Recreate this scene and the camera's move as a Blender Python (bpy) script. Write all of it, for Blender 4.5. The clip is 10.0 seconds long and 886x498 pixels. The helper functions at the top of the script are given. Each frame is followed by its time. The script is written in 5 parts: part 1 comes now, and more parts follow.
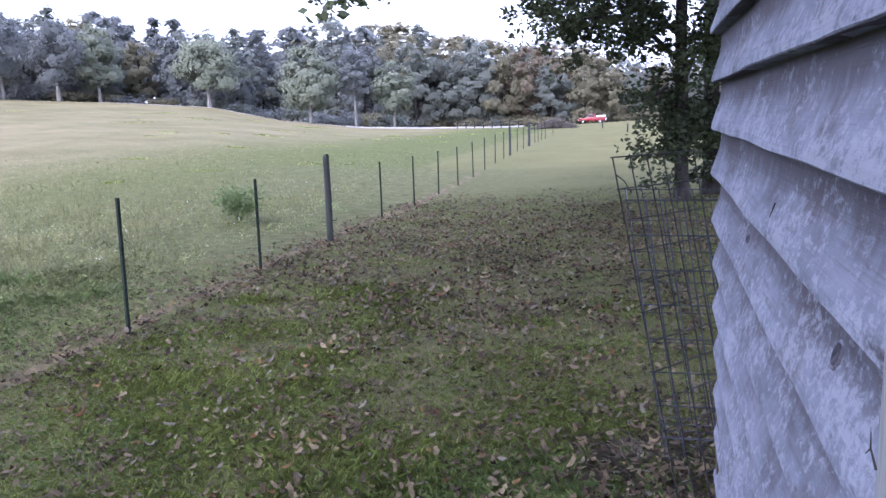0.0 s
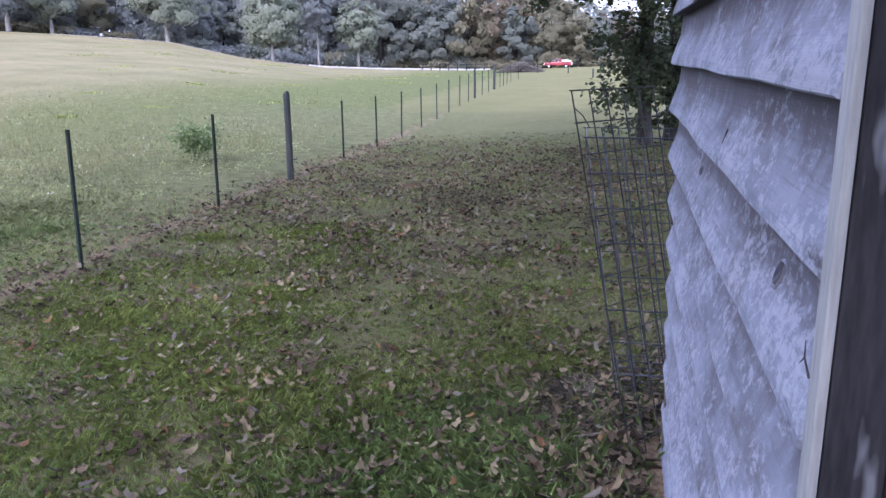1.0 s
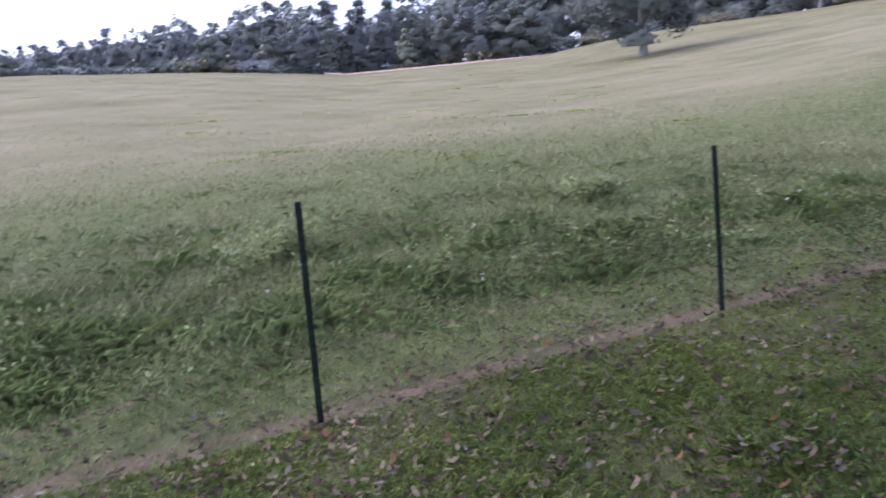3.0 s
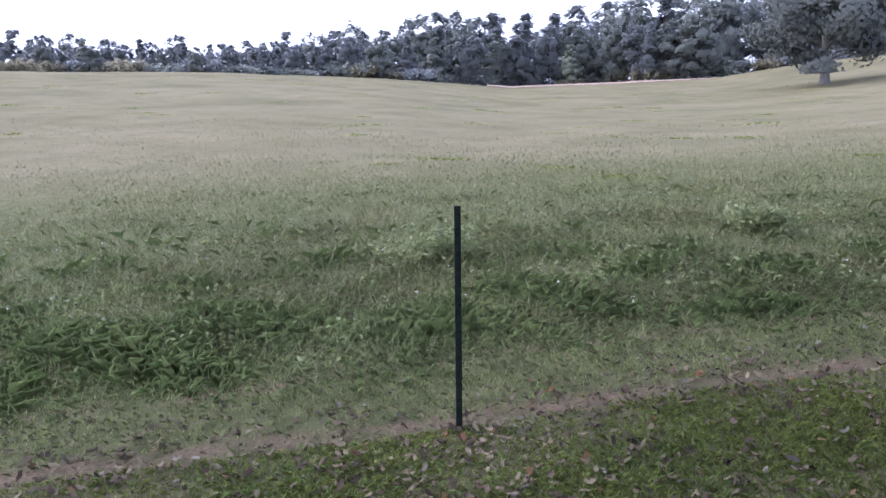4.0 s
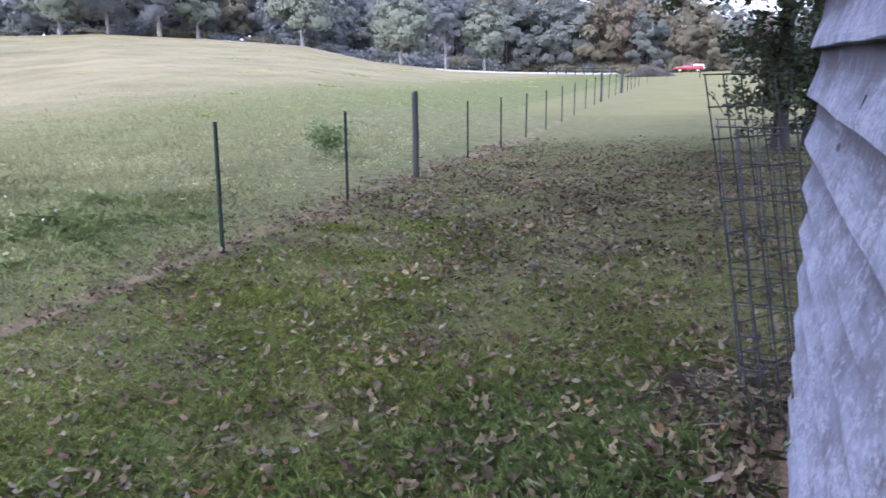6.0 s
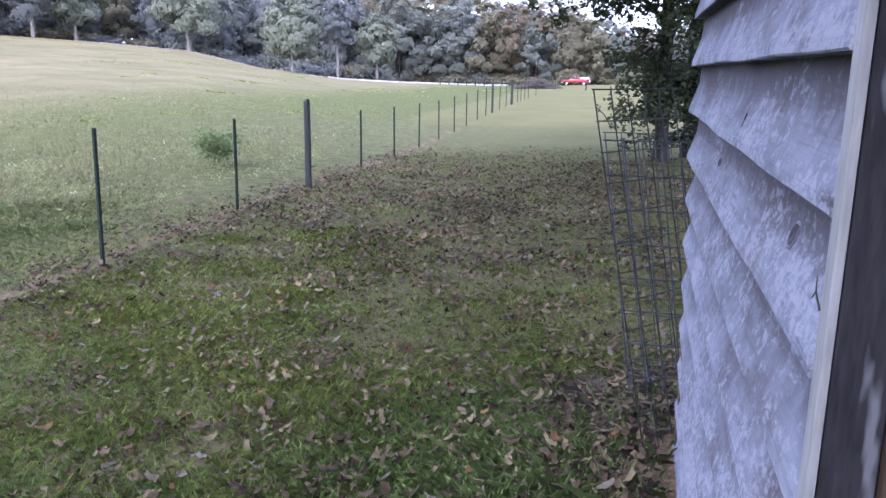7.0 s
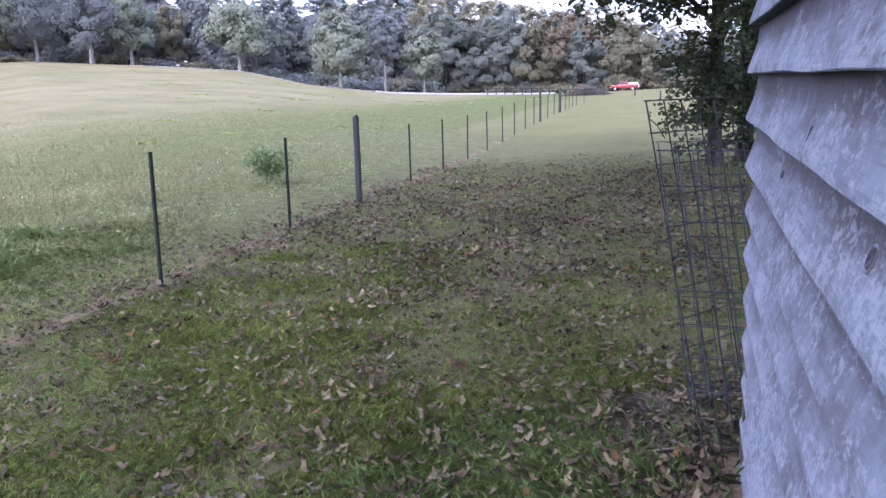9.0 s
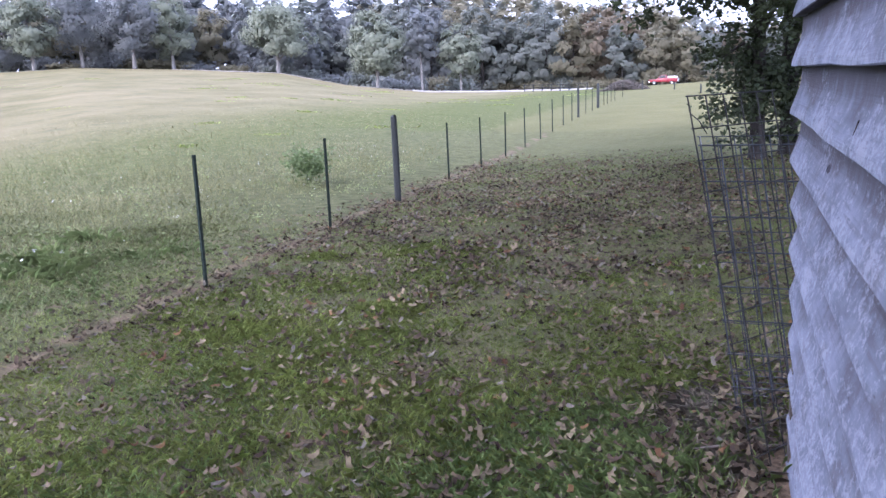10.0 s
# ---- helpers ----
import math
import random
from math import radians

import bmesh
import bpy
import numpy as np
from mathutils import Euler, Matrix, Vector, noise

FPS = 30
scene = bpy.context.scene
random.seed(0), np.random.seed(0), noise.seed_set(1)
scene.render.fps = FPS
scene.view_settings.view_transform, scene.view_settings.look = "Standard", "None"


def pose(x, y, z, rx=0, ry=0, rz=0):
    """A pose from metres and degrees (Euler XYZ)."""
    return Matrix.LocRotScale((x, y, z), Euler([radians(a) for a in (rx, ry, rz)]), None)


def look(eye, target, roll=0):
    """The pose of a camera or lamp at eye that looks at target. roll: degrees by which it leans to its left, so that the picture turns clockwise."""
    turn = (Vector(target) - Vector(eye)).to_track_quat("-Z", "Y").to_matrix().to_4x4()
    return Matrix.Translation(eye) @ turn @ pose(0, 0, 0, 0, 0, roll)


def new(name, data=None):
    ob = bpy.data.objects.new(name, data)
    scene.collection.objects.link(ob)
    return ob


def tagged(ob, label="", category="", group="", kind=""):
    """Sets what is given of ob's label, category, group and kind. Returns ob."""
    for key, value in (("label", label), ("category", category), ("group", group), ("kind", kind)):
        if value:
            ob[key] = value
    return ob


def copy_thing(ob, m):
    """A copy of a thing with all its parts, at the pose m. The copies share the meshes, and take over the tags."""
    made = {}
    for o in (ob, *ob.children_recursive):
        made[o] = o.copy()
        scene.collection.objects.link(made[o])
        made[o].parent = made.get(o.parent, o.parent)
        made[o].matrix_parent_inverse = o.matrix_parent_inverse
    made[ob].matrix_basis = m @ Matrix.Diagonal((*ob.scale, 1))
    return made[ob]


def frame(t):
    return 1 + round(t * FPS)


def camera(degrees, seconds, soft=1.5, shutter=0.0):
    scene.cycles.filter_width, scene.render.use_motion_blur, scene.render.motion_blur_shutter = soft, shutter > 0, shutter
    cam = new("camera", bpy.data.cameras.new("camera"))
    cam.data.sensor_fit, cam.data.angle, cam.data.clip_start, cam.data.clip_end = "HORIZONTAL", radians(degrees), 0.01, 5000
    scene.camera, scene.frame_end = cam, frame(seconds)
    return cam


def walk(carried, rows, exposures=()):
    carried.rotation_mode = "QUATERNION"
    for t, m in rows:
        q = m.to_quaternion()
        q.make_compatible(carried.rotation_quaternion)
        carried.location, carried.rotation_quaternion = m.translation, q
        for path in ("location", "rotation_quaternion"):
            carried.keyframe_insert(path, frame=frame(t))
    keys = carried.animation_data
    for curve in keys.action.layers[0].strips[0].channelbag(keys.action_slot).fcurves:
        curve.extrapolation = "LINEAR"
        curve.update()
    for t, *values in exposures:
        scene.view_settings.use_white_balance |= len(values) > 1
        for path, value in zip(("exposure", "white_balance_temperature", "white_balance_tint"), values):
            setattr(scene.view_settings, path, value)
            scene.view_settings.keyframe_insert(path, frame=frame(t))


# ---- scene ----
cam = camera(57.7, 10.0, soft=1.45, shutter=0.15)
PATH = [
    (0, (0.066, 0.051, 1.585), (-0.427, 1.96, 1.251), -1.6),
    (0.5, (0.072, 0.069, 1.584), (-0.363, 1.984, 1.206), -0.9),
    (1, (0.087, 0.081, 1.539), (-0.312, 1.983, 1.067), -0.2),
    (1.5, (0.115, 0.049, 1.555), (-0.251, 1.962, 1.1), -1.3),
    (2, (0.169, 0.018, 1.549), (-0.233, 1.909, 1.037), -1.2),
    (2.2, (0.206, -0.056, 1.551), (-0.406, 1.773, 1.019), -1.3),
    (2.4, (0.242, -0.171, 1.578), (-0.747, 1.501, 1.101), -2.6),
    (2.5, (0.237, -0.156, 1.566), (-0.961, 1.393, 1.158), -2.0),
    (2.7, (0.298, -0.249, 1.623), (-1.266, 0.931, 1.217), -3.9),
    (3, (0.3, -0.238, 1.61), (-1.552, 0.392, 1.192), -6.7),
    (3.2, (0.343, -0.311, 1.607), (-1.55, 0.15, 1.155), -3.9),
    (4.3, (0.27, -0.25, 1.582), (-1.683, 0.02, 1.241), -3.8),
    (4.5, (0.303, -0.207, 1.569), (-1.6, 0.24, 1.15), -3.8),
    (4.8, (0.304, -0.132, 1.537), (-1.474, 0.642, 1.047), -3.5),
    (5, (0.319, -0.115, 1.537), (-1.303, 0.938, 1.028), -1.3),
    (5.2, (0.286, -0.019, 1.515), (-1.167, 1.263, 1.017), -1.2),
    (5.5, (0.216, -0.066, 1.484), (-0.833, 1.548, 0.946), -1.7),
    (5.7, (0.125, -0.006, 1.475), (-0.731, 1.729, 0.971), -1.5),
    (6, (0.091, -0.048, 1.471), (-0.592, 1.774, 1.01), -0.2),
    (6.2, (0.097, -0.038, 1.462), (-0.442, 1.825, 0.975), 1.0),
    (7.3, (0.064, 0.001, 1.498), (-0.352, 1.916, 1.097), 0.7),
    (7.5, (0.056, 0.01, 1.533), (-0.409, 1.919, 1.161), -1.6),
    (8, (0.052, -0.003, 1.524), (-0.504, 1.882, 1.157), -1.0),
    (8.5, (0.055, 0.006, 1.51), (-0.51, 1.881, 1.105), -0.9),
    (9, (0.064, 0.023, 1.499), (-0.493, 1.899, 1.087), -1.1),
    (9.5, (0.064, 0.018, 1.502), (-0.509, 1.887, 1.08), -0.8),
    (10, (0.06, 0.001, 1.506), (-0.588, 1.847, 1.092), -2.3),
]
EXPOSURES = [(0, 2.02, 5220, 27), (0.5, 2.06, 5220, 27), (1, 2.06, 5220, 27), (2, 2.26, 5220, 26), (2.5, 2.12, 5220, 27), (3, 1.57, 5220, 27), (4.5, 1.59, 5220, 27), (5, 1.82, 5220, 27), (5.5, 1.97, 5220, 27),
             (6, 2.17, 5220, 27), (7.5, 2.18, 5220, 27), (8, 2.06, 5220, 28), (9, 2.12, 5220, 28), (10, 2.18, 5220, 28)]
walk(cam, [(t, look(eye, target, roll)) for t, eye, target, roll in PATH], EXPOSURES)

# ---- world and light ----
SUN_EL, SUN_AZ = 40.0, 160.0            # degrees; azimuth counted from +y towards -x
world = bpy.data.worlds.new("sky")
scene.world = world
world.use_nodes = True
wn, wl = world.node_tree.nodes, world.node_tree.links
sky = wn.new("ShaderNodeTexSky")
sky.sky_type = "NISHITA"
sky.sun_disc = False
sky.sun_elevation = radians(SUN_EL)
sky.sun_rotation = radians(-SUN_AZ)
sky.air_density, sky.dust_density, sky.ozone_density = 1.0, 7.0, 1.0
cloud = wn.new("ShaderNodeMix")            # thin, even cloud over the whole sky
cloud.data_type = "RGBA"
cloud.inputs["Factor"].default_value = 0.72
cloud.inputs["B"].default_value = (4.6, 4.7, 5.1, 1)
wl.new(sky.outputs["Color"], cloud.inputs["A"])
wl.new(cloud.outputs["Result"], wn["Background"].inputs["Color"])
wn["Background"].inputs["Strength"].default_value = 0.15
lamp = bpy.data.lights.new("sun", "SUN")
lamp.energy, lamp.angle, lamp.color = 0.7, radians(35), (1.0, 0.97, 0.93)
sun = new("sun", lamp)
sun_way = Vector((-math.sin(radians(SUN_AZ)) * math.cos(radians(SUN_EL)), math.cos(radians(SUN_AZ)) * math.cos(radians(SUN_EL)), math.sin(radians(SUN_EL))))
sun.matrix_world = look(sun_way * 60, (0, 0, 0))


# ---- materials ----
def material(name, low, high, scale=8.0, detail_scale=60.0, rough=0.85, bump=0.3, bump_dist=0.01, metal=0.0,
             stretch=(1, 1, 1), island=0.0, per_object=0.0, spec=0.3, third=None):
    """Two-scale noise between two colours, with relief; island or per_object: how much single pieces differ in tone."""
    m = bpy.data.materials.new(name)
    m.use_nodes = True
    n, l = m.node_tree.nodes, m.node_tree.links
    bsdf = n["Principled BSDF"]
    coord = n.new("ShaderNodeTexCoord")
    mp = n.new("ShaderNodeMapping")
    mp.inputs["Scale"].default_value = stretch
    l.new(coord.outputs["Object"], mp.inputs["Vector"])
    big, fine = n.new("ShaderNodeTexNoise"), n.new("ShaderNodeTexNoise")
    for tex, s in ((big, scale), (fine, detail_scale)):
        tex.inputs["Scale"].default_value = s
        tex.inputs["Detail"].default_value = 5.0
        l.new(mp.outputs["Vector"], tex.inputs["Vector"])
    add = n.new("ShaderNodeMath")
    add.operation = "MULTIPLY_ADD"
    l.new(fine.outputs["Fac"], add.inputs[0])
    add.inputs[1].default_value = 0.45
    sc = n.new("ShaderNodeMath")
    sc.operation = "MULTIPLY"
    l.new(big.outputs["Fac"], sc.inputs[0])
    sc.inputs[1].default_value = 0.55
    l.new(sc.outputs[0], add.inputs[2])
    ramp = n.new("ShaderNodeValToRGB")
    e = ramp.color_ramp.elements
    e[0].position, e[0].color = 0.34, (*low, 1)
    e[1].position, e[1].color = 0.66, (*high, 1)
    if third:
        mid = ramp.color_ramp.elements.new(0.5)
        mid.color = (*third, 1)
    l.new(add.outputs[0], ramp.inputs["Fac"])
    out = ramp.outputs["Color"]
    if island or per_object:
        hsv = n.new("ShaderNodeHueSaturation")
        src = n.new("ShaderNodeNewGeometry").outputs["Random Per Island"] if island else n.new("ShaderNodeObjectInfo").outputs["Random"]
        amount = island or per_object
        val = n.new("ShaderNodeMapRange")
        val.inputs["To Min"].default_value, val.inputs["To Max"].default_value = 1 - amount, 1 + amount
        l.new(src, val.inputs["Value"])
        l.new(val.outputs["Result"], hsv.inputs["Value"])
        hue = n.new("ShaderNodeMath")
        hue.operation = "MULTIPLY_ADD"
        l.new(src, hue.inputs[0])
        hue.inputs[1].default_value, hue.inputs[2].default_value = 0.06 * amount, 0.5 - 0.02 * amount
        l.new(hue.outputs[0], hsv.inputs["Hue"])
        l.new(out, hsv.inputs["Color"])
        out = hsv.outputs["Color"]
    l.new(out, bsdf.inputs["Base Color"])
    bsdf.inputs["Roughness"].default_value = rough
    bsdf.inputs["Metallic"].default_value = metal
    bsdf.inputs["Specular IOR Level"].default_value = spec
    if bump:
        b = n.new("ShaderNodeBump")
        b.inputs["Strength"].default_value, b.inputs["Distance"].default_value = bump, bump_dist
        l.new(add.outputs[0], b.inputs["Height"])
        l.new(b.outputs["Normal"], bsdf.inputs["Normal"])
    return m


def leaf_material(name, low, high, amount=0.45, through_light=0.12, rough=0.6):
    """Leaves and blades: each one of its own tone, letting some light through."""
    m = material(name, low, high, 0.6, 30, rough, 0.0, island=amount, spec=0.08 if rough >= 0.8 else 0.25)
    n, l = m.node_tree.nodes, m.node_tree.links
    bsdf = n["Principled BSDF"]
    tr, mix = n.new("ShaderNodeBsdfTranslucent"), n.new("ShaderNodeMixShader")
    src = bsdf.inputs["Base Color"].links[0].from_socket
    l.new(src, tr.inputs["Color"])
    mix.inputs["Fac"].default_value = through_light
    l.new(bsdf.outputs["BSDF"], mix.inputs[1])
    l.new(tr.outputs["BSDF"], mix.inputs[2])
    l.new(mix.outputs["Shader"], n["Material Output"].inputs["Surface"])
    return m


def ground_material():
    """Lawn, pasture, bare soil and litter, blended by the masks soil, pasture and litter of the sheet, broken up by noise."""
    m = bpy.data.materials.new("grassland_soil")
    m.use_nodes = True
    n, l = m.node_tree.nodes, m.node_tree.links
    bsdf = n["Principled BSDF"]
    co = n.new("ShaderNodeTexCoord").outputs["Object"]

    def tex(scale, detail=6.0, rough=0.6, stretch=None):
        t = n.new("ShaderNodeTexNoise")
        t.inputs["Scale"].default_value, t.inputs["Detail"].default_value, t.inputs["Roughness"].default_value = scale, detail, rough
        src = co
        if stretch:
            mp = n.new("ShaderNodeMapping")
            mp.inputs["Scale"].default_value = stretch
            l.new(co, mp.inputs["Vector"])
            src = mp.outputs["Vector"]
        l.new(src, t.inputs["Vector"])
        return t.outputs["Fac"]

    def ramp(fac, *stops):
        r = n.new("ShaderNodeValToRGB")
        el = r.color_ramp.elements
        while len(el) < len(stops):
            el.new(0.5)
        for e, (p, c) in zip(el, stops):
            e.position, e.color = p, (*c, 1)
        l.new(fac, r.inputs["Fac"])
        return r.outputs["Color"]

    def mix(fac, a, b):
        x = n.new("ShaderNodeMix")
        x.data_type = "RGBA"
        l.new(fac, x.inputs["Factor"])
        l.new(a, x.inputs["A"])
        l.new(b, x.inputs["B"])
        return x.outputs["Result"]

    def edged(name, noise_fac, width=0.35):
        a = n.new("ShaderNodeAttribute")
        a.attribute_name = name
        s = n.new("ShaderNodeMath")
        s.operation = "MULTIPLY_ADD"
        l.new(noise_fac, s.inputs[0])
        s.inputs[1].default_value = 1.2
        s.inputs[2].default_value = -0.6
        t = n.new("ShaderNodeMath")
        t.operation = "ADD"
        l.new(a.outputs["Fac"], t.inputs[0])
        l.new(s.outputs[0], t.inputs[1])
        mr = n.new("ShaderNodeMapRange")
        mr.interpolation_type = "SMOOTHSTEP"
        mr.inputs["From Min"].default_value, mr.inputs["From Max"].default_value = 0.5 - width, 0.5 + width
        l.new(t.outputs[0], mr.inputs["Value"])
        return mr.outputs["Result"]

    fine, mid, wide = tex(45), tex(4.0), tex(0.35)
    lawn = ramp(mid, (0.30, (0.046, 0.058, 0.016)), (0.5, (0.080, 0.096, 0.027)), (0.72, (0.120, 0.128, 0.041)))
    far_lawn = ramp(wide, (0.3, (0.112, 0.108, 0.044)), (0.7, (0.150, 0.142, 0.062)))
    streaks = tex(0.12, 7.0, 0.65, (1.0, 1.0, 1.0))
    past = ramp(streaks, (0.30, (0.114, 0.107, 0.050)), (0.48, (0.165, 0.148, 0.076)), (0.70, (0.215, 0.185, 0.106)))
    tufts = n.new("ShaderNodeMapRange")
    tufts.inputs["From Min"].default_value, tufts.inputs["From Max"].default_value, tufts.inputs["To Max"].default_value = 0.50, 0.64, 0.7
    l.new(tex(0.45, 8.0, 0.7), tufts.inputs["Value"])
    past = mix(tufts.outputs["Result"], past, ramp(mid, (0.3, (0.086, 0.088, 0.044)), (0.7, (0.152, 0.145, 0.078))))
    weeds = ramp(mid, (0.3, (0.054, 0.061, 0.026)), (0.52, (0.094, 0.101, 0.044)), (0.7, (0.144, 0.143, 0.066)))
    soil = ramp(fine, (0.3, (0.098, 0.074, 0.048)), (0.7, (0.225, 0.168, 0.112)))
    litter = ramp(fine, (0.32, (0.055, 0.042, 0.030)), (0.68, (0.17, 0.125, 0.09)))
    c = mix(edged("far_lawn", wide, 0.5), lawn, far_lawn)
    c = mix(edged("pasture", mid, 0.4), c, past)
    c = mix(edged("weeds", mid, 0.5), c, weeds)
    c = mix(edged("litter", tex(2.2), 0.45), c, litter)
    c = mix(edged("soil", tex(2.6), 0.3), c, soil)
    tone = n.new("ShaderNodeHueSaturation")
    mr = n.new("ShaderNodeMapRange")
    mr.inputs["To Min"].default_value, mr.inputs["To Max"].default_value = 0.6, 1.4
    l.new(fine, mr.inputs["Value"])
    l.new(mr.outputs["Result"], tone.inputs["Value"])
    l.new(c, tone.inputs["Color"])
    l.new(tone.outputs["Color"], bsdf.inputs["Base Color"])
    bsdf.inputs["Roughness"].default_value = 0.95
    bsdf.inputs["Specular IOR Level"].default_value = 0.1
    b = n.new("ShaderNodeBump")
    b.inputs["Strength"].default_value, b.inputs["Distance"].default_value = 0.7, 0.03
    l.new(fine, b.inputs["Height"])
    l.new(b.outputs["Normal"], bsdf.inputs["Normal"])
    return m


def siding_material():
    """Silver-grey weathered boards: long grain, pale flecks on the worn lower part, browner streaked strip under the
    lap, unbleached wood and lap shade in one colour.
    """
    m = material("weathered_siding", (0.098, 0.106, 0.132), (0.222, 0.242, 0.302), 2.2, 7.0, 0.9, 0.0, 0.006,
                 stretch=(3, 1.0, 3.0), per_object=0.10, third=(0.160, 0.176, 0.222), spec=0.15)
    n, l = m.node_tree.nodes, m.node_tree.links
    bsdf = n["Principled BSDF"]
    co = n["Texture Coordinate"].outputs["Object"]

    def noise(scale, stretch, detail=6.0, rough=0.6, twist=0.0):
        mp, t = n.new("ShaderNodeMapping"), n.new("ShaderNodeTexNoise")
        mp.inputs["Scale"].default_value = stretch
        l.new(co, mp.inputs["Vector"])
        l.new(mp.outputs["Vector"], t.inputs["Vector"])
        t.inputs["Scale"].default_value, t.inputs["Detail"].default_value = scale, detail
        t.inputs["Roughness"].default_value, t.inputs["Distortion"].default_value = rough, twist
        return t.outputs["Fac"]

    def span(value, lo, hi, most=1.0):
        r = n.new("ShaderNodeMapRange")
        r.interpolation_type = "SMOOTHSTEP"
        r.inputs["From Min"].default_value, r.inputs["From Max"].default_value, r.inputs["To Max"].default_value = lo, hi, most
        l.new(value, r.inputs["Value"])
        return r.outputs["Result"]

    def sums(op, a, b, c=None):
        x = n.new("ShaderNodeMath")
        x.operation = op
        for i, v in enumerate((a, b, c)):
            if v is None:
                continue
            if isinstance(v, float):
                x.inputs[i].default_value = v
            else:
                l.new(v, x.inputs[i])
        return x.outputs[0]

    def over(fac, under, colour):
        x = n.new("ShaderNodeMix")
        x.data_type = "RGBA"
        l.new(fac, x.inputs["Factor"])
        l.new(under, x.inputs["A"])
        x.inputs["B"].default_value = (*colour, 1)
        return x.outputs["Result"]

    sep = n.new("ShaderNodeSeparateXYZ")
    l.new(co, sep.inputs["Vector"])
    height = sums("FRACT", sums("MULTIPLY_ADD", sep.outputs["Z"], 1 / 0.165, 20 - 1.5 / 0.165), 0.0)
    grain = noise(3.0, (2, 0.9, 34), 5, 0.65, 0.6)
    broad = noise(3.2, (1, 1.0, 1.6), 5)
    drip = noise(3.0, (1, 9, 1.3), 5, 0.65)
    fleck = noise(46.0, (1, 0.7, 1.1), 7, 0.78, 0.3)
    c = bsdf.inputs["Base Color"].links[0].from_socket
    c = over(span(grain, 0.52, 0.70, 0.55), c, (0.105, 0.104, 0.120))
    c = over(span(broad, 0.50, 0.68, 0.72), c, (0.092, 0.088, 0.098))
    # unbleached upper strip, darkened further to stand in for shade under the lap
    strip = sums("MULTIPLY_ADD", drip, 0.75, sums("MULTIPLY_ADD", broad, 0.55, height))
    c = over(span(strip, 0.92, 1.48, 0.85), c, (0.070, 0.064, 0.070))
    patch = noise(5.0, (1, 0.7, 1.6), 4)
    worn = sums("MULTIPLY_ADD", height, -0.16, sums("MULTIPLY_ADD", patch, 0.55, fleck))
    c = over(span(worn, 0.70, 0.86, 0.6), c, (0.300, 0.322, 0.388))
    c = over(span(noise(16.0, (1, 0.5, 2.2), 4), 0.66, 0.74, 0.7), c, (0.052, 0.050, 0.058))
    l.new(c, bsdf.inputs["Base Color"])
    b = n.new("ShaderNodeBump")
    b.inputs["Strength"].default_value, b.inputs["Distance"].default_value = 0.6, 0.004
    l.new(sums("MULTIPLY_ADD", fleck, 0.6, grain), b.inputs["Height"])
    l.new(b.outputs["Normal"], bsdf.inputs["Normal"])
    return m


def patched(m, stretch, scale, lo, hi, colour, most):
    """Adds worn patches of another colour with soft, irregular edges."""
    n, l = m.node_tree.nodes, m.node_tree.links
    bsdf = n["Principled BSDF"]
    mp, t, mr, mix = n.new("ShaderNodeMapping"), n.new("ShaderNodeTexNoise"), n.new("ShaderNodeMapRange"), n.new("ShaderNodeMix")
    mp.inputs["Scale"].default_value = stretch
    mp.inputs["Location"].default_value = (3.1, 1.7, 0.4)
    l.new(n["Texture Coordinate"].outputs["Object"], mp.inputs["Vector"])
    l.new(mp.outputs["Vector"], t.inputs["Vector"])
    t.inputs["Scale"].default_value, t.inputs["Detail"].default_value = scale, 3
    mr.inputs["From Min"].default_value, mr.inputs["From Max"].default_value, mr.inputs["To Max"].default_value = lo, hi, most
    l.new(t.outputs["Fac"], mr.inputs["Value"])
    mix.data_type = "RGBA"
    src = bsdf.inputs["Base Color"].links[0].from_socket
    l.new(mr.outputs["Result"], mix.inputs["Factor"])
    l.new(src, mix.inputs["A"])
    mix.inputs["B"].default_value = (*colour, 1)
    l.new(mix.outputs["Result"], bsdf.inputs["Base Color"])
    return m


